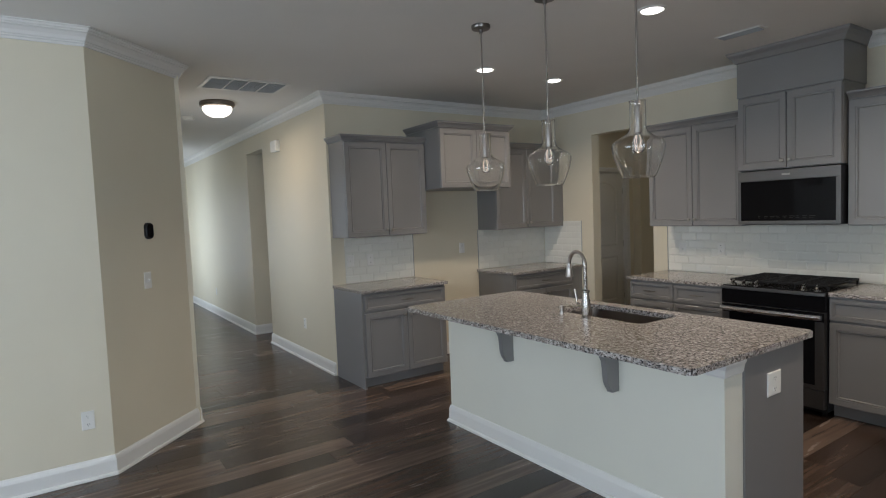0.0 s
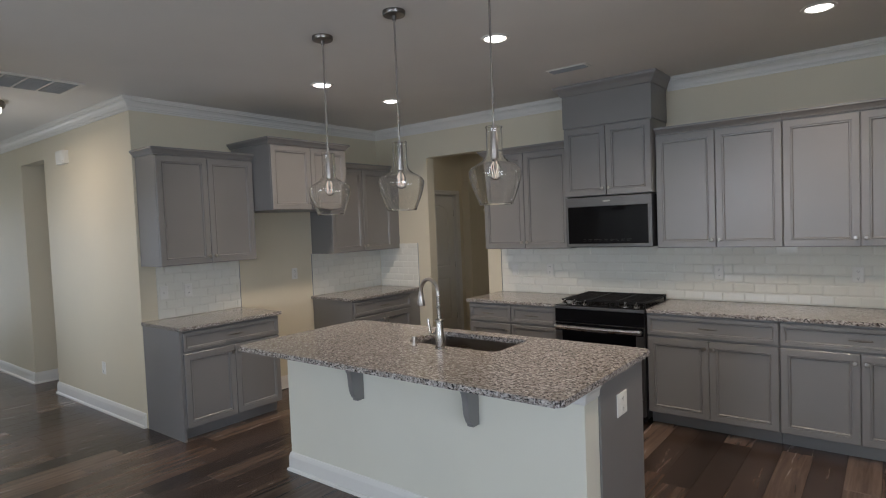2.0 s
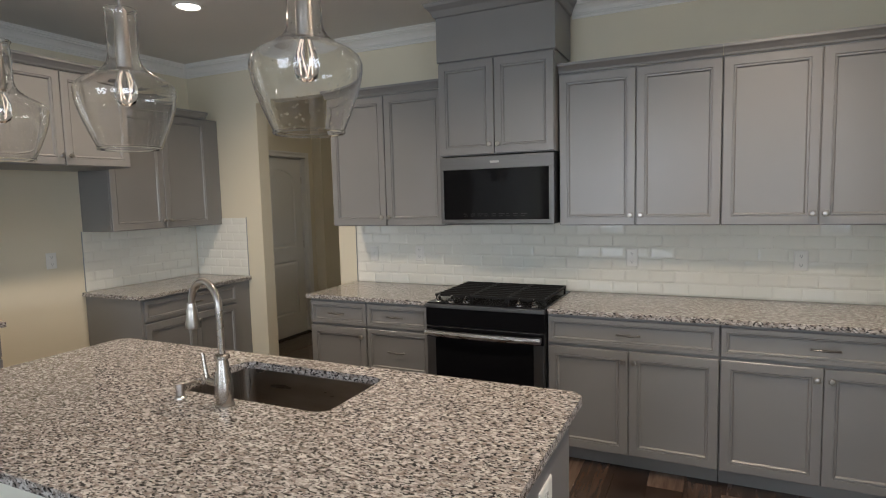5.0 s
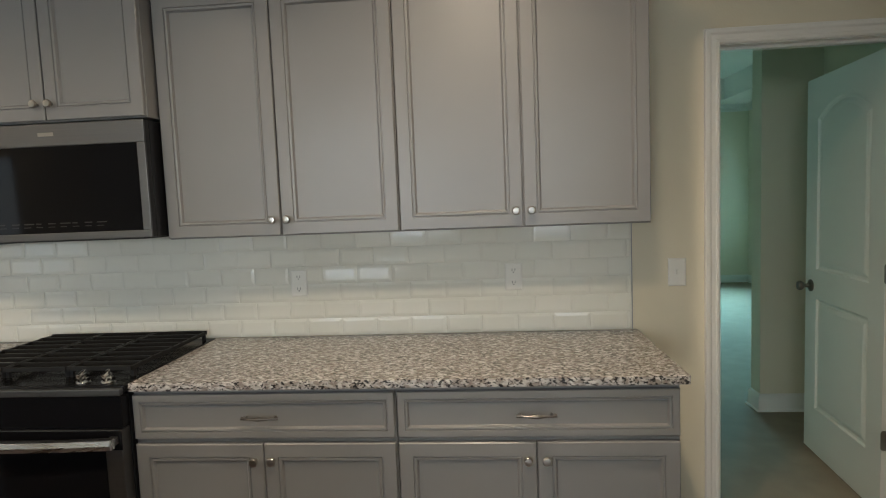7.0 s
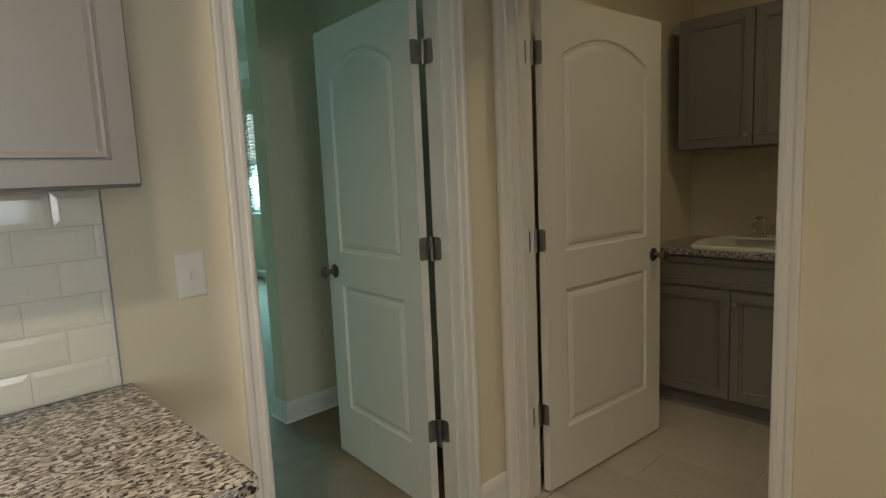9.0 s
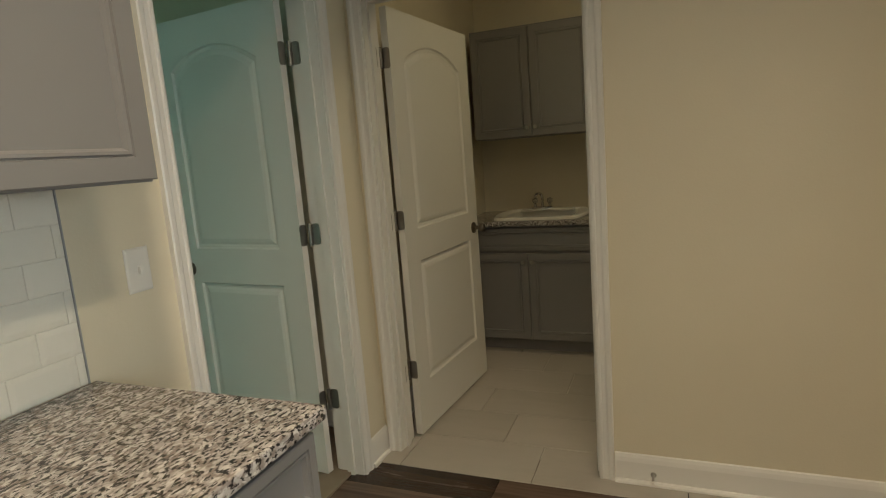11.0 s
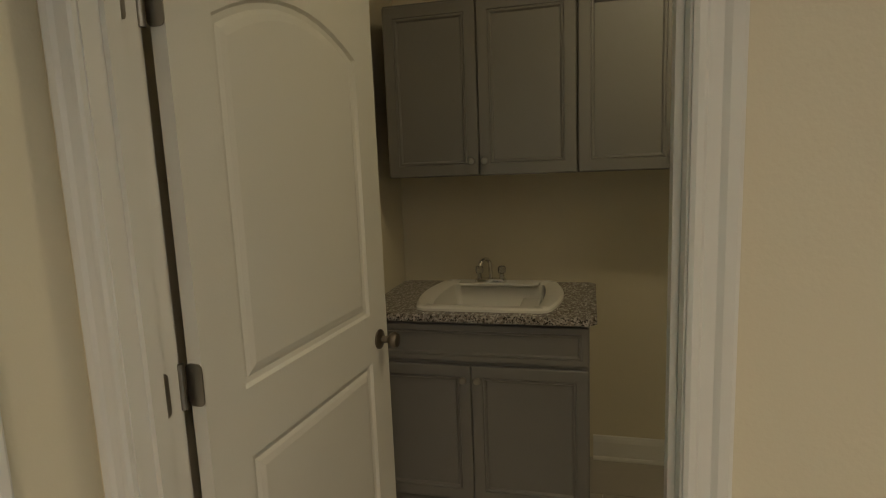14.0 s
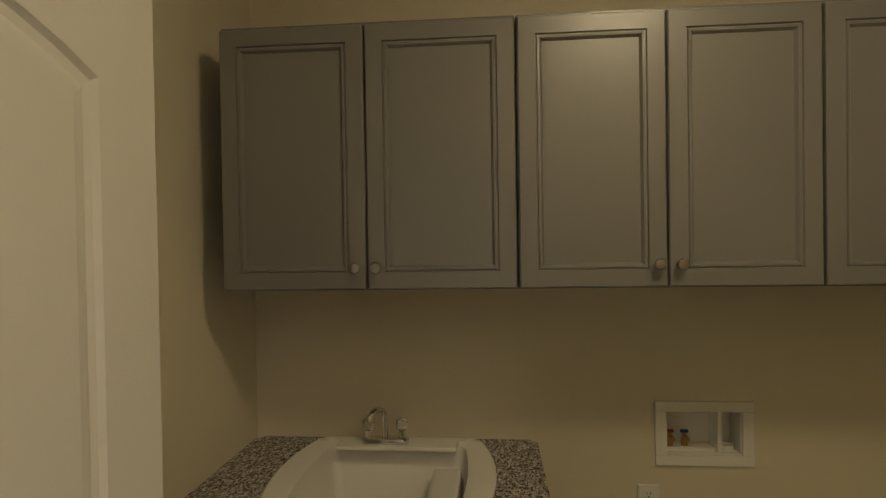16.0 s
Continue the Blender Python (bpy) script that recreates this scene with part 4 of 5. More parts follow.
# ---- lamps ----
def pendant(x, y):
    p = thing("pendant_lamp", "clear glass bell pendant lamp on a nickel stem over the island", "pendant lamp", pose(x, y, 0), "pendants over the island")
    part("canopy", lathe([(0, H), (0.062, H), (0.062, H - 0.018), (0.058, H - 0.024), (0.012, H - 0.026), (0.010, H - 0.05), (0, H - 0.05)], 28), CANOPY, p, "", True)
    part("stem", tube([(0, 0, H - 0.03), (0, 0, 2.095)], 0.0055, 10), NICKEL, p, "", True)
    part("socket", lathe([(0, 2.10), (0.012, 2.10), (0.016, 2.09), (0.019, 2.0), (0.020, 1.945), (0.014, 1.94), (0, 1.94)], 18), NICKEL, p, "nickel socket", True)
    out = [(0.036, 2.100), (0.042, 2.096), (0.037, 2.086), (0.039, 2.06), (0.039, 1.975), (0.043, 1.957), (0.056, 1.940), (0.085, 1.922), (0.115, 1.908), (0.131, 1.895), (0.137, 1.880), (0.136, 1.862), (0.131, 1.835), (0.122, 1.805), (0.107, 1.765), (0.091, 1.727), (0.086, 1.716), (0.0875, 1.711), (0.085, 1.7065), (0.081, 1.7065)]
    inn = [(r - 0.0028, z + 0.001) for r, z in out[::-1]]
    inn[0] = (0.0785, 1.711)
    prof = out + inn + [out[0]]
    prof = [(q, z if z > 1.877 else 1.877 - (1.877 - z) * 0.9) for q, z in prof]
    prof = [(r if z > 2.0 else 0.04 + (r - 0.04) * 0.90, z) for r, z in prof]
    g = part("shade", lathe(prof, 56), SEEDED, p, "clear bell-shaped glass shade", True)
    g.visible_shadow = False
    b = part("bulb", lathe([(0.012, 1.942), (0.014, 1.93), (0.028, 1.895), (0.030, 1.875), (0.024, 1.852), (0.010, 1.842), (0, 1.841)], 18), GLASS, p, "clear filament bulb", True)
    b.visible_shadow = False
    bm = bmesh.new()
    for k in range(4):
        a = k * math.pi / 2
        tube([(0.006 * math.cos(a), 0.006 * math.sin(a), 1.93), (0.013 * math.cos(a), 0.013 * math.sin(a), 1.90), (0.009 * math.cos(a + 0.6), 0.009 * math.sin(a + 0.6), 1.86)], 0.0014, 5, bm)
    part("filament", bm, FILAMENT, b, "amber filament")


for y in (3.0, 2.412, 1.80):
    pendant(2.645, y)

for cx, cy in CANS:
    c = thing("downlight", "lit white recessed ceiling downlight", "downlight", pose(cx, cy, H), "recessed downlights")
    part("ring", lathe([(0.070, -0.001), (0.092, -0.001), (0.090, -0.006), (0.074, -0.010), (0.068, -0.006)], 32), PLASTIC, c, "", True)
    part("lens", lathe([(0, -0.012), (0.055, -0.0115), (0.070, -0.004), (0.070, -0.001), (0, -0.001)], 32), LENS, c, "glowing lens", True)

fl = thing("ceiling_light", "lit frosted bowl flush ceiling light with a bronze rim", "ceiling light", pose(1.71, 6.14, H))
part("rim", lathe([(0, 0), (0.165, 0), (0.172, -0.02), (0.165, -0.045), (0.145, -0.055), (0, -0.055)], 36), BRONZE, fl, "dark bronze rim", True)
part("bowl", lathe([(0.145, -0.052), (0.140, -0.085), (0.115, -0.120), (0.070, -0.145), (0.0, -0.152)], 36), BOWL, fl, "frosted glass bowl", True)
# Both copies hang out of view, added where the two unseen lamps are.
for nm, lx, ly, lab in (("laundry", 4.1, -2.0, "unseen lit frosted flush ceiling light of the laundry"), ("mud room", 6.4, 4.2, "unseen lit frosted flush ceiling light added for the mud room")):
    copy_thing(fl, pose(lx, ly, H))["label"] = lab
sd = thing("smoke_detector", "white round smoke detector on the hall ceiling", "smoke detector", pose(1.62, 7.1, H))
part("base", lathe([(0, 0), (0.068, 0), (0.068, -0.012), (0, -0.012)], 28), PLASTIC, sd, "", True)
part("cover", lathe([(0, -0.012), (0.062, -0.012), (0.056, -0.034), (0.03, -0.040), (0, -0.040)], 28), PLASTIC, sd, "", True)

# return air grille
rv = thing("return_air_grille", "white framed return air grille with grey filter bars in the ceiling", "vent", pose(0, 0, 0))
bm = bmesh.new()
gx0, gx1, gy0, gy1 = 1.395, 2.095, 5.05, 5.50
for b in ((gx0, gx1, gy0, gy0 + 0.03), (gx0, gx1, gy1 - 0.03, gy1), (gx0, gx0 + 0.03, gy0 + 0.03, gy1 - 0.03), (gx1 - 0.03, gx1, gy0 + 0.03, gy1 - 0.03)):
    add_box(bm, *b, H - 0.012, H - 0.001)
part("frame", bm, TRIM, rv)
part("backing", box(gx0 + 0.03, gx1 - 0.03, gy0 + 0.03, gy1 - 0.03, H - 0.003, H - 0.001), LOUVRE, rv)
for i in range(32):
    y = gy0 + 0.036 + i * 0.0122
    bm = add_box(bmesh.new(), gx0 + 0.03, gx1 - 0.03, -0.005, 0.005, -0.0008, 0.0008, 0, pose(0, y, H - 0.007, 35))
    part("louvre", bm, LOUVRE, rv)
for x in (1.60, 1.74, 1.90):
    part("bar", box(x - 0.006, x + 0.006, gy0 + 0.03, gy1 - 0.03, H - 0.014, H - 0.010), TRIM, rv)
sv = thing("supply_vent", "narrow white supply air register in the kitchen ceiling", "vent", pose(4.435, 2.25, H))
part("frame", box(-0.055, 0.055, -0.165, 0.165, -0.008, -0.001, 0.002), TRIM, sv)
for i in range(5):
    part("louvre", add_box(bmesh.new(), -0.007, 0.007, -0.145, 0.145, -0.001, 0.001, 0, pose(-0.034 + i * 0.017, 0, -0.010, 0, 40, 0)), GRILLE, sv)


# ---- wall plates and small fixtures ----
def plate(name, label, category, m, kind_="outlet", w=0.072, h=0.116, group="wall plates"):
    """A cover plate in the wall's axes: face to -y, centre at the origin."""
    p = thing(name, label, category, m, group)
    bm = nested(bmesh.new(), -w / 2, w / 2, -h / 2, h / 2, [(0, 0), (0, -0.003), (0.004, -0.006), (0.01, -0.0065)])
    part("plate", bm, PLASTIC, p)
    if kind_ == "outlet":
        for z in (-0.026, 0.026):
            bm = bmesh.new()
            pts = rounded(-0.017, 0.017, -0.014, 0.014, 0.008, 3)
            loops_to_mesh([[(x, -0.006, z + v) for x, v in pts], [(x, -0.0085, z + v) for x, v in pts]], True, bm)
            r = part("receptacle", bm, PLASTIC, p)
            bm = bmesh.new()
            for x in (-0.006, 0.006):
                add_box(bm, x - 0.0011, x + 0.0011, -0.0092, -0.0084, z - 0.001, z + 0.008)
            add_box(bm, -0.002, 0.002, -0.0092, -0.0084, z - 0.009, z - 0.005)
            part("slots", bm, OUTLETSLOT, r)
    else:
        n = max(1, round(w / 0.075))
        for i in range(n):
            x = (i - (n - 1) / 2) * 0.046
            part("toggle", add_box(bmesh.new(), x - 0.005, x + 0.005, -0.017, -0.006, -0.010, 0.010, 0.002), PLASTIC, p)
    return p


def on_east(y, z, x=XR):
    return pose(x, y, z, 0, 0, -90)


TX = XR - 0.010
plate("outlet", "white duplex outlet on the tiled backsplash", "outlet", on_east(1.42, 1.150, TX))
plate("outlet", "white duplex outlet on the tiled backsplash", "outlet", on_east(0.49, 1.152, TX))
plate("outlet", "white duplex outlet on the tiled backsplash", "outlet", on_east(2.96, 1.15, TX))
plate("light_switch", "white toggle switch plate on the backsplash", "switch", on_east(3.36, 1.14, TX), "switch")
plate("light_switch", "white toggle switch plate by the bedroom door", "switch", on_east(-0.185, 1.15), "switch")
plate("outlet", "white duplex outlet low in the refrigerator space", "outlet", pose(4.10, YF, 1.18))
plate("outlet", "white duplex outlet on the short backsplash", "outlet", pose(2.92, YF - 0.010, 1.14))
plate("light_switch", "white switch plate on the short backsplash", "switch", pose(2.70, YF - 0.010, 1.14), "switch")
plate("outlet", "white duplex outlet on the living room wall", "outlet", pose(0.345, 4.19, 0.38))
plate("light_switch", "white switch plate on the angled wall", "switch", pose(0.770, 4.485, 1.20, 0, 0, 45), "switch")
plate("outlet", "white duplex outlet on the hall wall", "outlet", on_east(10.3, 0.40, XH))
plate("outlet", "white outlet low on the hall wall", "outlet", on_east(6.13, 0.42, XH))
plate("outlet", "white duplex outlet on the island end panel", "outlet", pose(3.08, 1.375, 0.70), w=0.125)

th = thing("thermostat", "black rounded doorbell-style keypad on the angled wall", "thermostat", pose(0.795, 4.51, 1.545, 0, 0, 45))
pts = rounded(-0.037, 0.037, -0.058, 0.058, 0.03, 5)
part("body", loops_to_mesh([[(x, 0, z) for x, z in pts], [(x, -0.016, z) for x, z in pts], [(x * 0.9, -0.022, z * 0.93) for x, z in pts]], True), BLACK, th)
part("screen", loops_to_mesh([[(x * 0.8, -0.021, z * 0.85) for x, z in pts], [(x * 0.78, -0.0235, z * 0.83) for x, z in pts]], True), OVENGLASS, th)
ch = thing("door_chime", "small white door chime box high on the hall wall", "door chime", on_east(6.74, 2.45, XH))
part("body", box(-0.10, 0.10, -0.05, 0, -0.065, 0.065, 0.006), PLASTIC, ch)
part("cover", box(-0.085, 0.085, -0.056, -0.049, -0.052, 0.052, 0.003), PLASTIC, ch)
ds = thing("door_stop", "small nickel spring door stop on the baseboard", "door stop", pose(4.20, YL + 0.015, 0.05, 90))
part("spring", lathe([(0, 0), (0.012, 0), (0.010, -0.004), (0.005, -0.008), (0.005, -0.06), (0, -0.06)], 12), NICKEL, ds)
part("tip", lathe([(0, -0.06), (0.008, -0.06), (0.008, -0.072), (0, -0.073)], 12), PLASTIC, ds)

# ---- laundry ----
LB = pose(LX - 0.004, -2.795, 0, 0, 0, 180)
base_cabinet("grey laundry sink base cabinet with a false drawer over two doors", LB, 0.937, 0.622, "laundry cabinets", "panel2")
LSK = (4.70, 5.235, -3.352, -2.838, 0.06)
tagged(part("laundry_worktop", slab(4.508, LX - 0.002, LY + 0.003, -2.757, 0.884, CT, hole=LSK), GRANITE), "speckled granite laundry worktop round the sink", "worktop")
for x0, w in ((5.384, 0.801), (4.5805, 0.760), (3.8185, 0.760), (3.0565, 0.650)):
    upper_cabinet("grey laundry wall cabinet with two doors", pose(x0, -3.005, 0, 0, 0, 180), w, -3.007 - LY, 1.457, 2.178, "laundry wall cabinets", crown=False)
ls = thing("laundry_sink", "white drop-in utility sink in the laundry worktop", "sink", pose(0, 0, 0))


def bowed(grow, z, bulge):
    """The sink's outline: curved sides, straighter front and back."""
    cx, cy, hw, hd = 4.965, -3.095, 0.236 + grow, 0.250 + grow
    out = []
    ring = rounded(-1, 1, -1, 1, 0.12, 5)
    dense = []
    for (xa, ya), (xb, yb) in zip(ring, ring[1:] + ring[:1]):
        steps = 8 if abs(xa - xb) + abs(ya - yb) > 1 else 1
        dense += [(xa + (xb - xa) * q / steps, ya + (yb - ya) * q / steps) for q in range(steps)]
    for x, y in dense:
        side = bulge * (1 - y * y) if abs(x) > 0.8 else 0.0
        out.append((cx + x * hw * (1 + side), cy + y * hd, z))
    return out


bm = loops_to_mesh([bowed(0.032, CT, 0.19), bowed(0.032, CT + 0.010, 0.19), bowed(0.025, CT + 0.018, 0.19), bowed(-0.006, CT + 0.018, 0.19), bowed(-0.018, CT + 0.006, 0.09), bowed(-0.035, 0.75, 0.0), bowed(-0.05, 0.70, 0.0)], True)
part("basin", bm, SINKWHITE, ls, "", True)
part("ledge", box(4.77, 5.16, -3.352, -3.275, CT + 0.006, CT + 0.0185, 0.004), SINKWHITE, ls, "back ledge for the faucet")
part("step", box(4.755, 4.845, -3.28, -2.99, 0.80, 0.868, 0.012), SINKWHITE, ls, "moulded soap shelf")
lf = thing("laundry_faucet", "small chrome two-handle faucet with clear acrylic knobs", "faucet", pose(5.005, -3.315, CT + 0.0185))
bm = bmesh.new()
pts = rounded(-0.078, 0.078, -0.022, 0.022, 0.02, 4)
loops_to_mesh([[(x, y, 0) for x, y in pts], [(x, y, 0.012) for x, y in pts], [(x * 0.92, y * 0.8, 0.018) for x, y in pts]], True, bm)
part("base", bm, CHROME, lf, "", True)
pts = [(0, 0, 0.015), (0, 0, 0.07)]
for i in range(9):
    t = radians(180 - 165 * i / 8)
    reach = 0.040 + 0.040 * math.cos(t)
    pts.append((0.5 * reach, 0.866 * reach, 0.08 + 0.038 * math.sin(t)))
part("spout", tube(pts, 0.010, 12), CHROME, lf, "", True)
for x in (-0.055, 0.055):
    k = part("handle", lathe([(0, 0.018), (0.012, 0.018), (0.011, 0.04), (0.006, 0.044), (0, 0.046)], 14, None, pose(x, 0, 0)), CHROME, lf, "", True)
    part("acrylic_knob", lathe([(0.008, 0.042), (0.018, 0.046), (0.021, 0.058), (0.019, 0.074), (0.010, 0.080), (0, 0.080)], 10, None, pose(x, 0, 0)), ACRYLIC, k, "clear acrylic knob", False)

wb = thing("washer_supply_box", "white recessed washer box with red and blue valves", "washer box", pose(3.965, LY, 0.942, 0, 0, 180))
bm = bmesh.new()
for b in ((-0.157, 0.157, 0.072, 0.106), (-0.157, 0.157, -0.106, -0.072), (-0.157, -0.12, -0.072, 0.072), (0.120, 0.157, -0.072, 0.072)):
    add_box(bm, b[0], b[1], -0.010, 0.0, b[2], b[3], 0.002)
part("frame", bm, PLASTIC, wb)
bm = bmesh.new()
for b in ((-0.12, 0.12, 0.082, 0.086, -0.072, 0.072), (-0.1195, -0.1165, 0.0, 0.082, -0.0715, 0.0715), (0.1165, 0.1195, 0.0, 0.082, -0.0715, 0.0715), (-0.1165, 0.1165, 0.0, 0.082, -0.0715, -0.0685), (-0.1165, 0.1165, 0.0, 0.082, 0.0685, 0.0715)):
    add_box(bm, *b)
part("recess", bm, PLASTIC, wb, "white plastic box set into the wall")
part("divider", box(0.046, 0.060, 0.004, 0.081, -0.068, 0.068, 0.001), PLASTIC, wb)
part("tray", box(-0.116, 0.044, 0.02, 0.081, -0.068, -0.056, 0.002), PLASTIC, wb)
part("drain_pipe", lathe([(0, -0.068), (0.024, -0.068), (0.024, -0.05), (0.020, -0.05), (0.019, -0.06), (0, -0.06)], 16, None, pose(0.088, 0.045, 0)), PLASTIC, wb, "", True)
for x, mat in ((-0.095, RED), (-0.048, BLUE)):
    v = part("valve", lathe([(0, -0.056), (0.011, -0.056), (0.011, -0.036), (0.008, -0.030), (0.008, -0.014), (0, -0.013)], 12, None, pose(x, 0.045, 0)), BRASS, wb, "brass valve", True)
    part("outlet_stub", tube([(x, 0.045, -0.026), (x, 0.012, -0.026)], 0.009, 10), BRASS, v, "", True)
    part("valve_handle", add_box(bmesh.new(), x - 0.013, x + 0.013, 0.038, 0.052, -0.013, -0.004, 0.003), mat, v, "coloured valve handle")
plate("outlet", "white duplex outlet under the washer box", "outlet", pose(4.145, LY, 0.712, 0, 0, 180))
dr = thing("dryer_outlet", "black square dryer power outlet", "outlet", pose(4.115, LY, 0.44, 0, 0, 180))
part("plate", nested(bmesh.new(), -0.055, 0.055, -0.058, 0.058, [(0, 0), (0, -0.005), (0.004, -0.008)]), BLACK, dr)
part("receptacle", lathe([(0, 0), (0.026, 0), (0.024, 0.008), (0, 0.009)], 20, None, pose(0, -0.008, 0, 90)), ENAMEL, dr, "", True)


# ---- windows ----
def window(name, label, m, a0, a1, z0, z1, blinds=False, backdrop=False):
    """A sash window in the wall's own axes: x along, room face to -y."""
    wd = thing(name, label, "window", m, kind="structure")
    bm = bmesh.new()
    for b in ((a0, a0 + 0.05, z0, z1), (a1 - 0.05, a1, z0, z1), (a0 + 0.05, a1 - 0.05, z0, z0 + 0.05), (a0 + 0.05, a1 - 0.05, z1 - 0.05, z1), (a0 + 0.05, a1 - 0.05, (z0 + z1) / 2 - 0.025, (z0 + z1) / 2 + 0.025)):
        add_box(bm, b[0], b[1], 0.05, 0.10, b[2], b[3])
    part("window_frame", bm, TRIM, wd)
    part("window_sill", box(a0 - 0.03, a1 + 0.03, -0.03, 0.10, z0 - 0.02, z0 - 0.001, 0.004), TRIM, wd)
    for zz0, zz1 in ((z0 + 0.05, (z0 + z1) / 2 - 0.025), ((z0 + z1) / 2 + 0.025, z1 - 0.05)):
        p = part("pane", box(a0 + 0.05, a1 - 0.05, 0.073, 0.077, zz0, zz1), GLASS, wd)
        p.visible_shadow = False
    if blinds:
        n = int((z1 - z0 - 0.1) / 0.045)
        for i in range(n):
            z = z1 - 0.06 - i * 0.045
            part("slat", add_box(bmesh.new(), a0 + 0.01, a1 - 0.01, -0.022, 0.022, -0.0012, 0.0012, 0, pose(0, 0.022, z, 38)), BLINDS, wd)
        part("head_rail", box(a0 + 0.005, a1 - 0.005, 0.0, 0.045, z1 - 0.045, z1 - 0.002, 0.003), BLINDS, wd)
    return wd


WEST = pose(XW, 0, 0, 0, 0, 90)
for i, (a, b) in enumerate(((1.3, 2.1), (2.2, 3.0), (3.1, 3.9), (-1.6, -0.8), (-0.7, 0.1))):
    window(f"window_{i + 1}", "tall white double-hung living room window out of view", WEST, a, b, 0.94, 2.3)
# South windows are added out of view, as openings for the south lamp.
for i, a in enumerate((-0.65, 0.2, 1.05)):
    window(f"window_{i + 10}", "tall white double-hung living room window out of view", pose(0, -2.5, 0, 0, 0, 180), a, a + 0.8, 0.94, 2.3)
window("window_6", "white double-hung bedroom window with open white blinds", pose(0, -3.5, 0, 0, 0, 180), -11.93, -11.37, 0.95, 2.42, True)
window("window_7", "wide white bedroom window", pose(12.4, 0, 0, 0, 0, -90), 1.3, 2.5, 0.85, 2.35)
window("window_9", "white hall window", pose(1.115, 0, 0, 0, 0, 90), 5.7, 7.2, 0.35, 2.15)
window("window_8", "white hall window", pose(1.115, 0, 0, 0, 0, 90), 10.4, 11.85, 0.35, 2.15)
tagged(part("backdrop", box(9.5, 13.2, -5.5, -5.45, -0.05, 4.0), SKYPANE), "bright hazy sky and garden beyond the bedroom window", "backdrop", kind="structure")

# ---- tiles and planks ----
TW, TH, TG = 0.1524, 0.0762, 0.0013


def tile_mesh(w, h):
    """Bevelled glazed tile: x along, face to -y."""
    k = min(1.0, w / 0.03, h / 0.03)
    bm = nested(bmesh.new(), 0, w, 0, h, [(0, 0), (0, -0.0045), (0.001 * k, -0.0056), (0.0135 * k, -0.0078)])
    me = bpy.data.meshes.new("subway_tile")
    bmesh.ops.recalc_face_normals(bm, faces=bm.faces)
    bm.to_mesh(me)
    bm.free()
    me.materials.append(SUBWAY)
    return me


tile_cache = {}


def tile_field(parent, m, length, z0, z1, shift=0.0):
    g = part("grout", add_box(bmesh.new(), 0, length, -0.0035, -0.0005, z0, z1, 0, m), GROUT, parent)
    z, row = z0 + 0.001, 0
    while z < z1 - 0.012:
        h = min(TH - TG, z1 - z - 0.001)
        x = -TW * (0.5 if row % 2 else 0.0) - shift
        while x < length - 0.004:
            p, q = max(x, 0.001), min(x + TW - TG, length - 0.001)
            if q - p > 0.012:
                key = (round(q - p, 3), round(h, 3))
                if key not in tile_cache:
                    tile_cache[key] = tile_mesh(*key)
                t = new("tile", tile_cache[key])
                t.parent = parent
                t.matrix_basis = m @ pose(p, 0, z, random.uniform(-0.4, 0.4), 0, random.uniform(-0.4, 0.4))
            x += TW
        z += TH
        row += 1


tile_field(wall_range, pose(XR, 3.525, 0, 0, 0, -90), 3.525, CT + 0.001, 1.376)
tile_field(wall_range, pose(XR, YF - 0.001, 0, 0, 0, -90), 0.62, CT + 0.001, 1.43)
tile_field(wall_fridge, pose(XH + 0.14, YF, 0), 0.80, CT + 0.001, 1.386)
tile_field(wall_fridge, pose(4.335, YF, 0), XR - 4.337 - 0.01, CT + 0.001, 1.376)

for m, z1 in ((pose(XR, -0.0005, 0, 0, 0, -90), 1.376), (pose(XR, 3.53, 0, 0, 0, -90), 1.376), (pose(XR, YF - 0.622, 0, 0, 0, -90), 1.435)):
    part("tile_edge", add_box(bmesh.new(), -0.0015, 0.0015, -0.0095, -0.0005, CT + 0.001, z1, 0, m), GRILLE, wall_range, "thin grey metal tile edge")
for x in (XH + 0.9425, 4.3325):
    part("tile_edge", add_box(bmesh.new(), x - 0.0015, x + 0.0015, YF - 0.0095, YF - 0.0005, CT + 0.001, 1.376), GRILLE, wall_fridge, "thin grey metal tile edge")

# laundry floor tiles
bm = nested(bmesh.new(), 0, 0.605, 0, 0.301, [(0, 0), (0, -0.006), (0.002, -0.008)])
bmesh.ops.transform(bm, matrix=pose(0, 0, 0, -90), verts=bm.verts)
bmesh.ops.recalc_face_normals(bm, faces=bm.faces)
ltile = bpy.data.meshes.new("floor_tile")
bm.to_mesh(ltile)
bm.free()
ltile.materials.append(LTILE)
for r in range(8):
    for c in range(-1, 6):
        x = 2.45 + c * 0.608 - (0.2 * (r % 3))
        y = -3.70 + r * 0.304
        if x < 5.43:
            t = new("tile", ltile)
            t.parent = floor_laundry
            t.location = (x, y, -0.004)

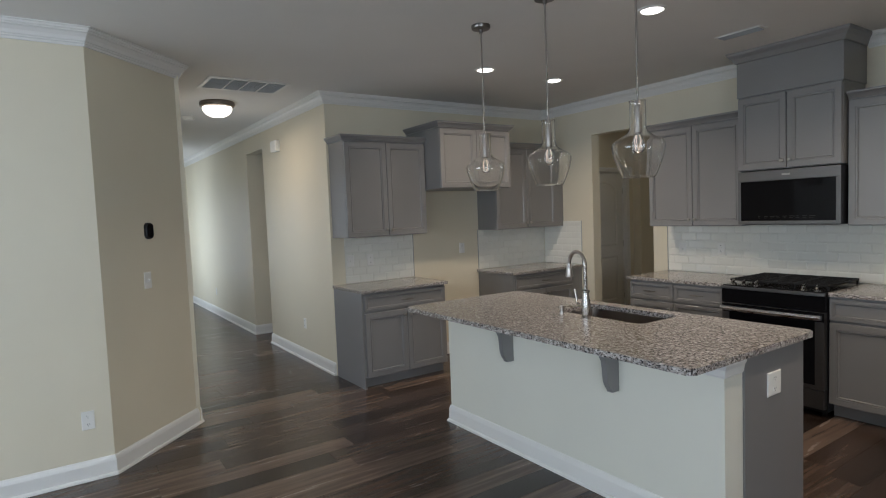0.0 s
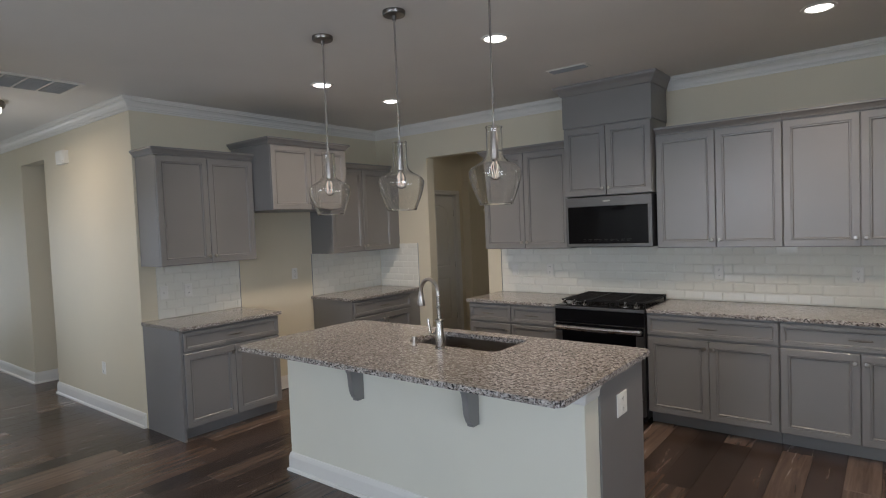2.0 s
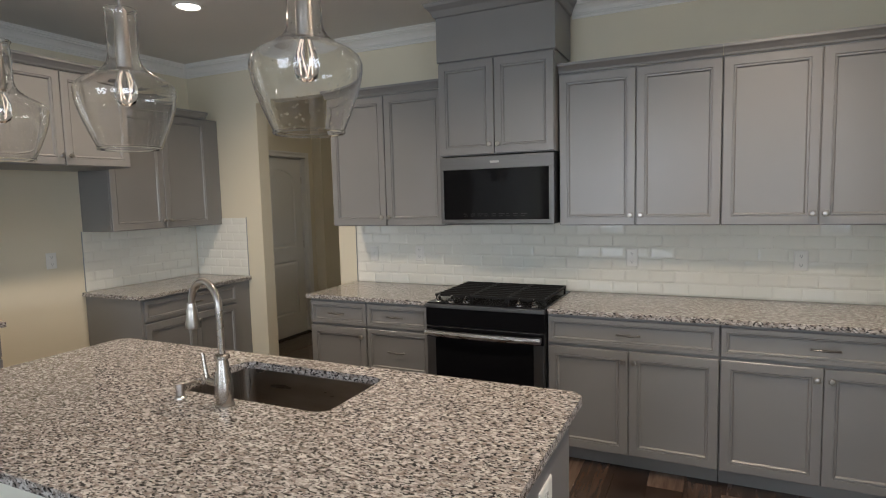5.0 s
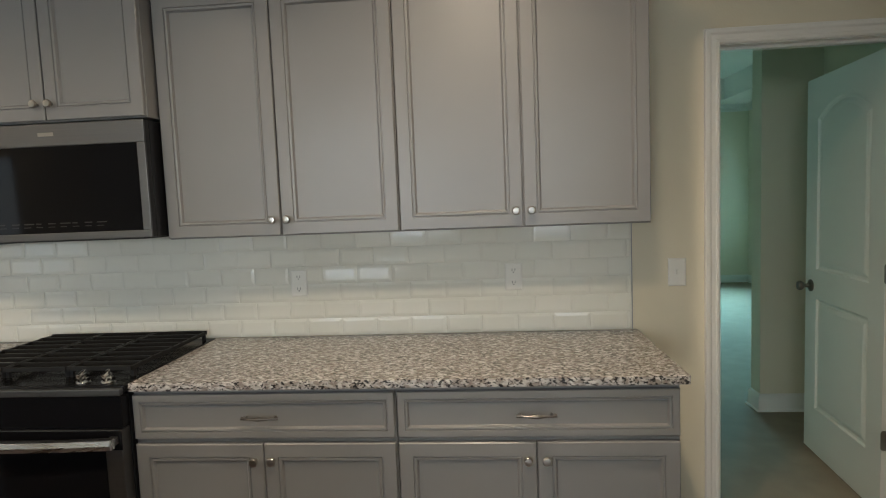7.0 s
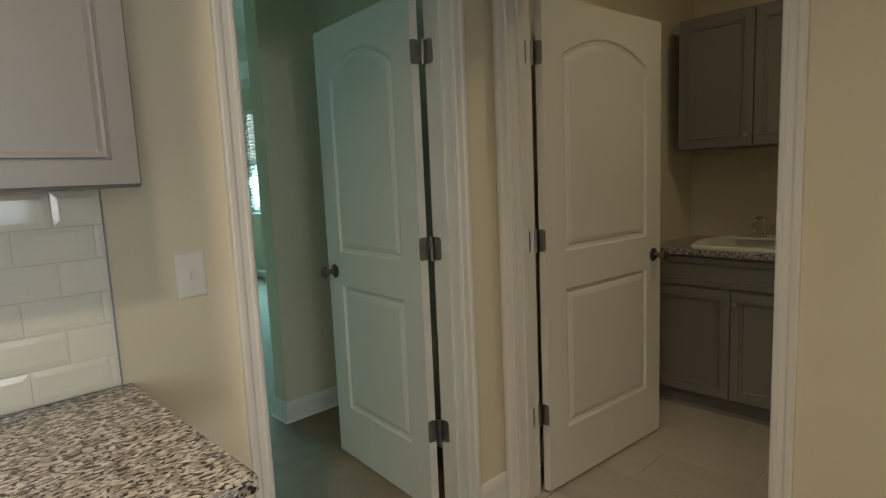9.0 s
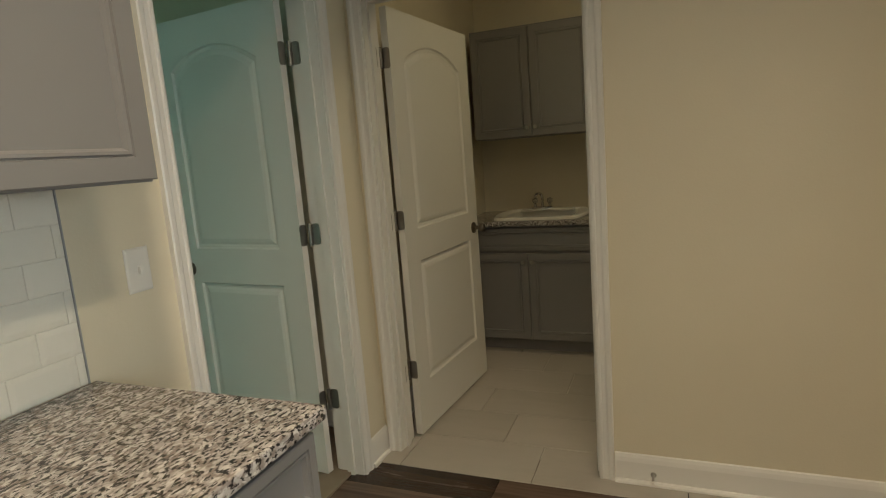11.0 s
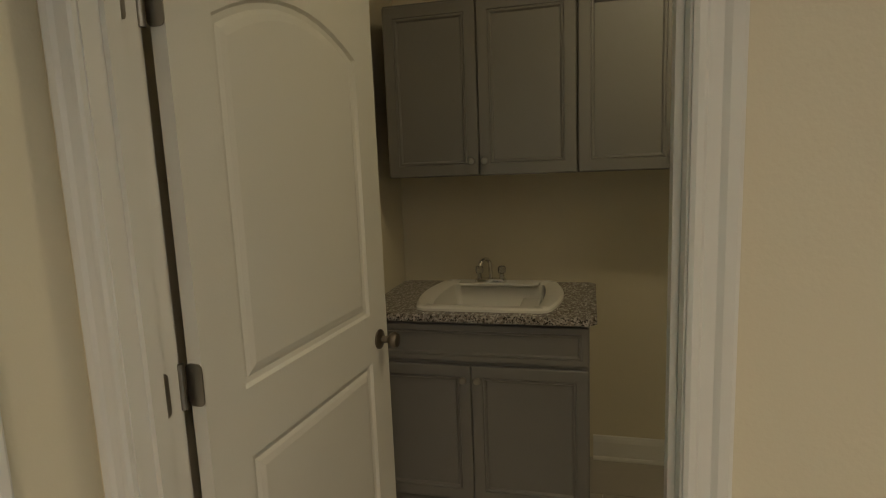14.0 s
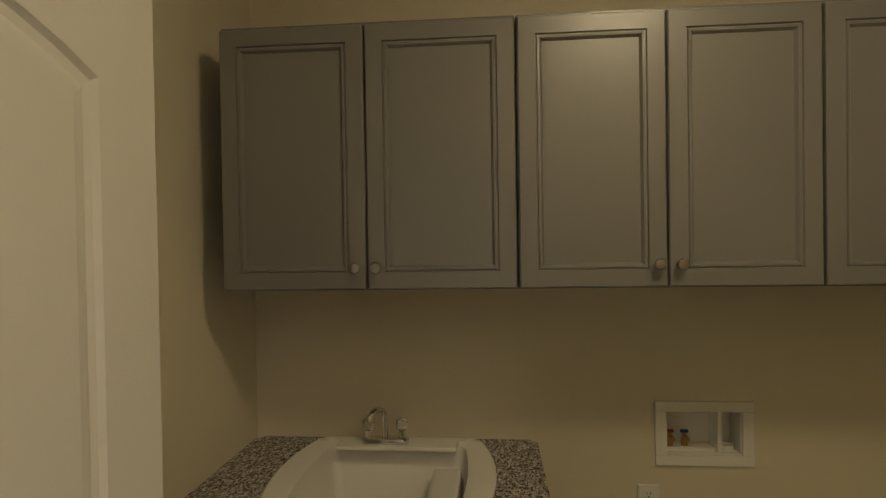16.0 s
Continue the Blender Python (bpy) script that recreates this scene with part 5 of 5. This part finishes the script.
# floor planks: along x
PW, PL = 0.181, 1.22
bm = bmesh.new()
lo = [(0, 0), (PL - 0.0012, 0), (PL - 0.0012, PW - 0.0012), (0, PW - 0.0012)]
hi = [(0.0016, 0.0016), (PL - 0.0028, 0.0016), (PL - 0.0028, PW - 0.0028), (0.0016, PW - 0.0028)]
loops_to_mesh([[(x, y, -0.008) for x, y in lo], [(x, y, -0.0016) for x, y in lo], [(x, y, 0) for x, y in hi]], True, bm)
bmesh.ops.recalc_face_normals(bm, faces=bm.faces)
plank = bpy.data.meshes.new("plank")
bm.to_mesh(plank)
bm.free()
plank.materials.append(WOOD)
rest = bmesh.new()
rows = random.Random(4)
y = YL - 0.07
while y < 12.3:
    x = -3.6 - rows.random() * PL
    while x < (XR if y < YF else XH + 2.2):
        x1 = x + PL
        skip = (y > 5.2 and (x1 < 1.0 or (x > XH and y < 7.1))) or (y > 4.4 and x1 < 0.3) or (y > 8.2 and x > XH) or x1 > 5.5 + PL
        if not skip:
            near = x1 > 0.3 and y < 8.2 and x < 5.3
            if near and x1 < XR + 0.1:
                t = new("plank", plank)
                t.parent = floor
                t.location = (x, y, 0)
            else:
                p, q = x + 0.0006, min(x1 - 0.0006, XR + 0.06 if y < YF else 9)
                if q > p:
                    loops_to_mesh([[(p, y, -0.008), (q, y, -0.008), (q, y + PW - 0.0012, -0.008), (p, y + PW - 0.0012, -0.008)], [(p, y, 0), (q, y, 0), (q, y + PW - 0.0012, 0), (p, y + PW - 0.0012, 0)]], True, rest)
        x += PL
    y += PW
y = YL - 0.07 - PW
while y > -2.52 - PW:
    x = XW - rows.random() * PL
    while x < 2.2:
        p, q, y0 = max(x, XW), min(x + PL - 0.0012, 2.2), max(y, -2.5)
        if q > p:
            loops_to_mesh([[(p, y0, -0.008), (q, y0, -0.008), (q, y + PW - 0.0012, -0.008), (p, y + PW - 0.0012, -0.008)], [(p, y0, 0), (q, y0, 0), (q, y + PW - 0.0012, 0), (p, y + PW - 0.0012, 0)]], True, rest)
        x += PL
    y -= PW
y = 3.3
while y < 5.3:
    loops_to_mesh([[(XR + 0.061, y, -0.008), (7.9, y, -0.008), (7.9, y + PW - 0.001, -0.008), (XR + 0.061, y + PW - 0.001, -0.008)], [(XR + 0.061, y, 0.0), (7.9, y, 0.0), (7.9, y + PW - 0.001, 0.0), (XR + 0.061, y + PW - 0.001, 0.0)]], True, rest)
    y += PW
tagged(part("plank_field", rest, WOOD, floor), kind="stuff")
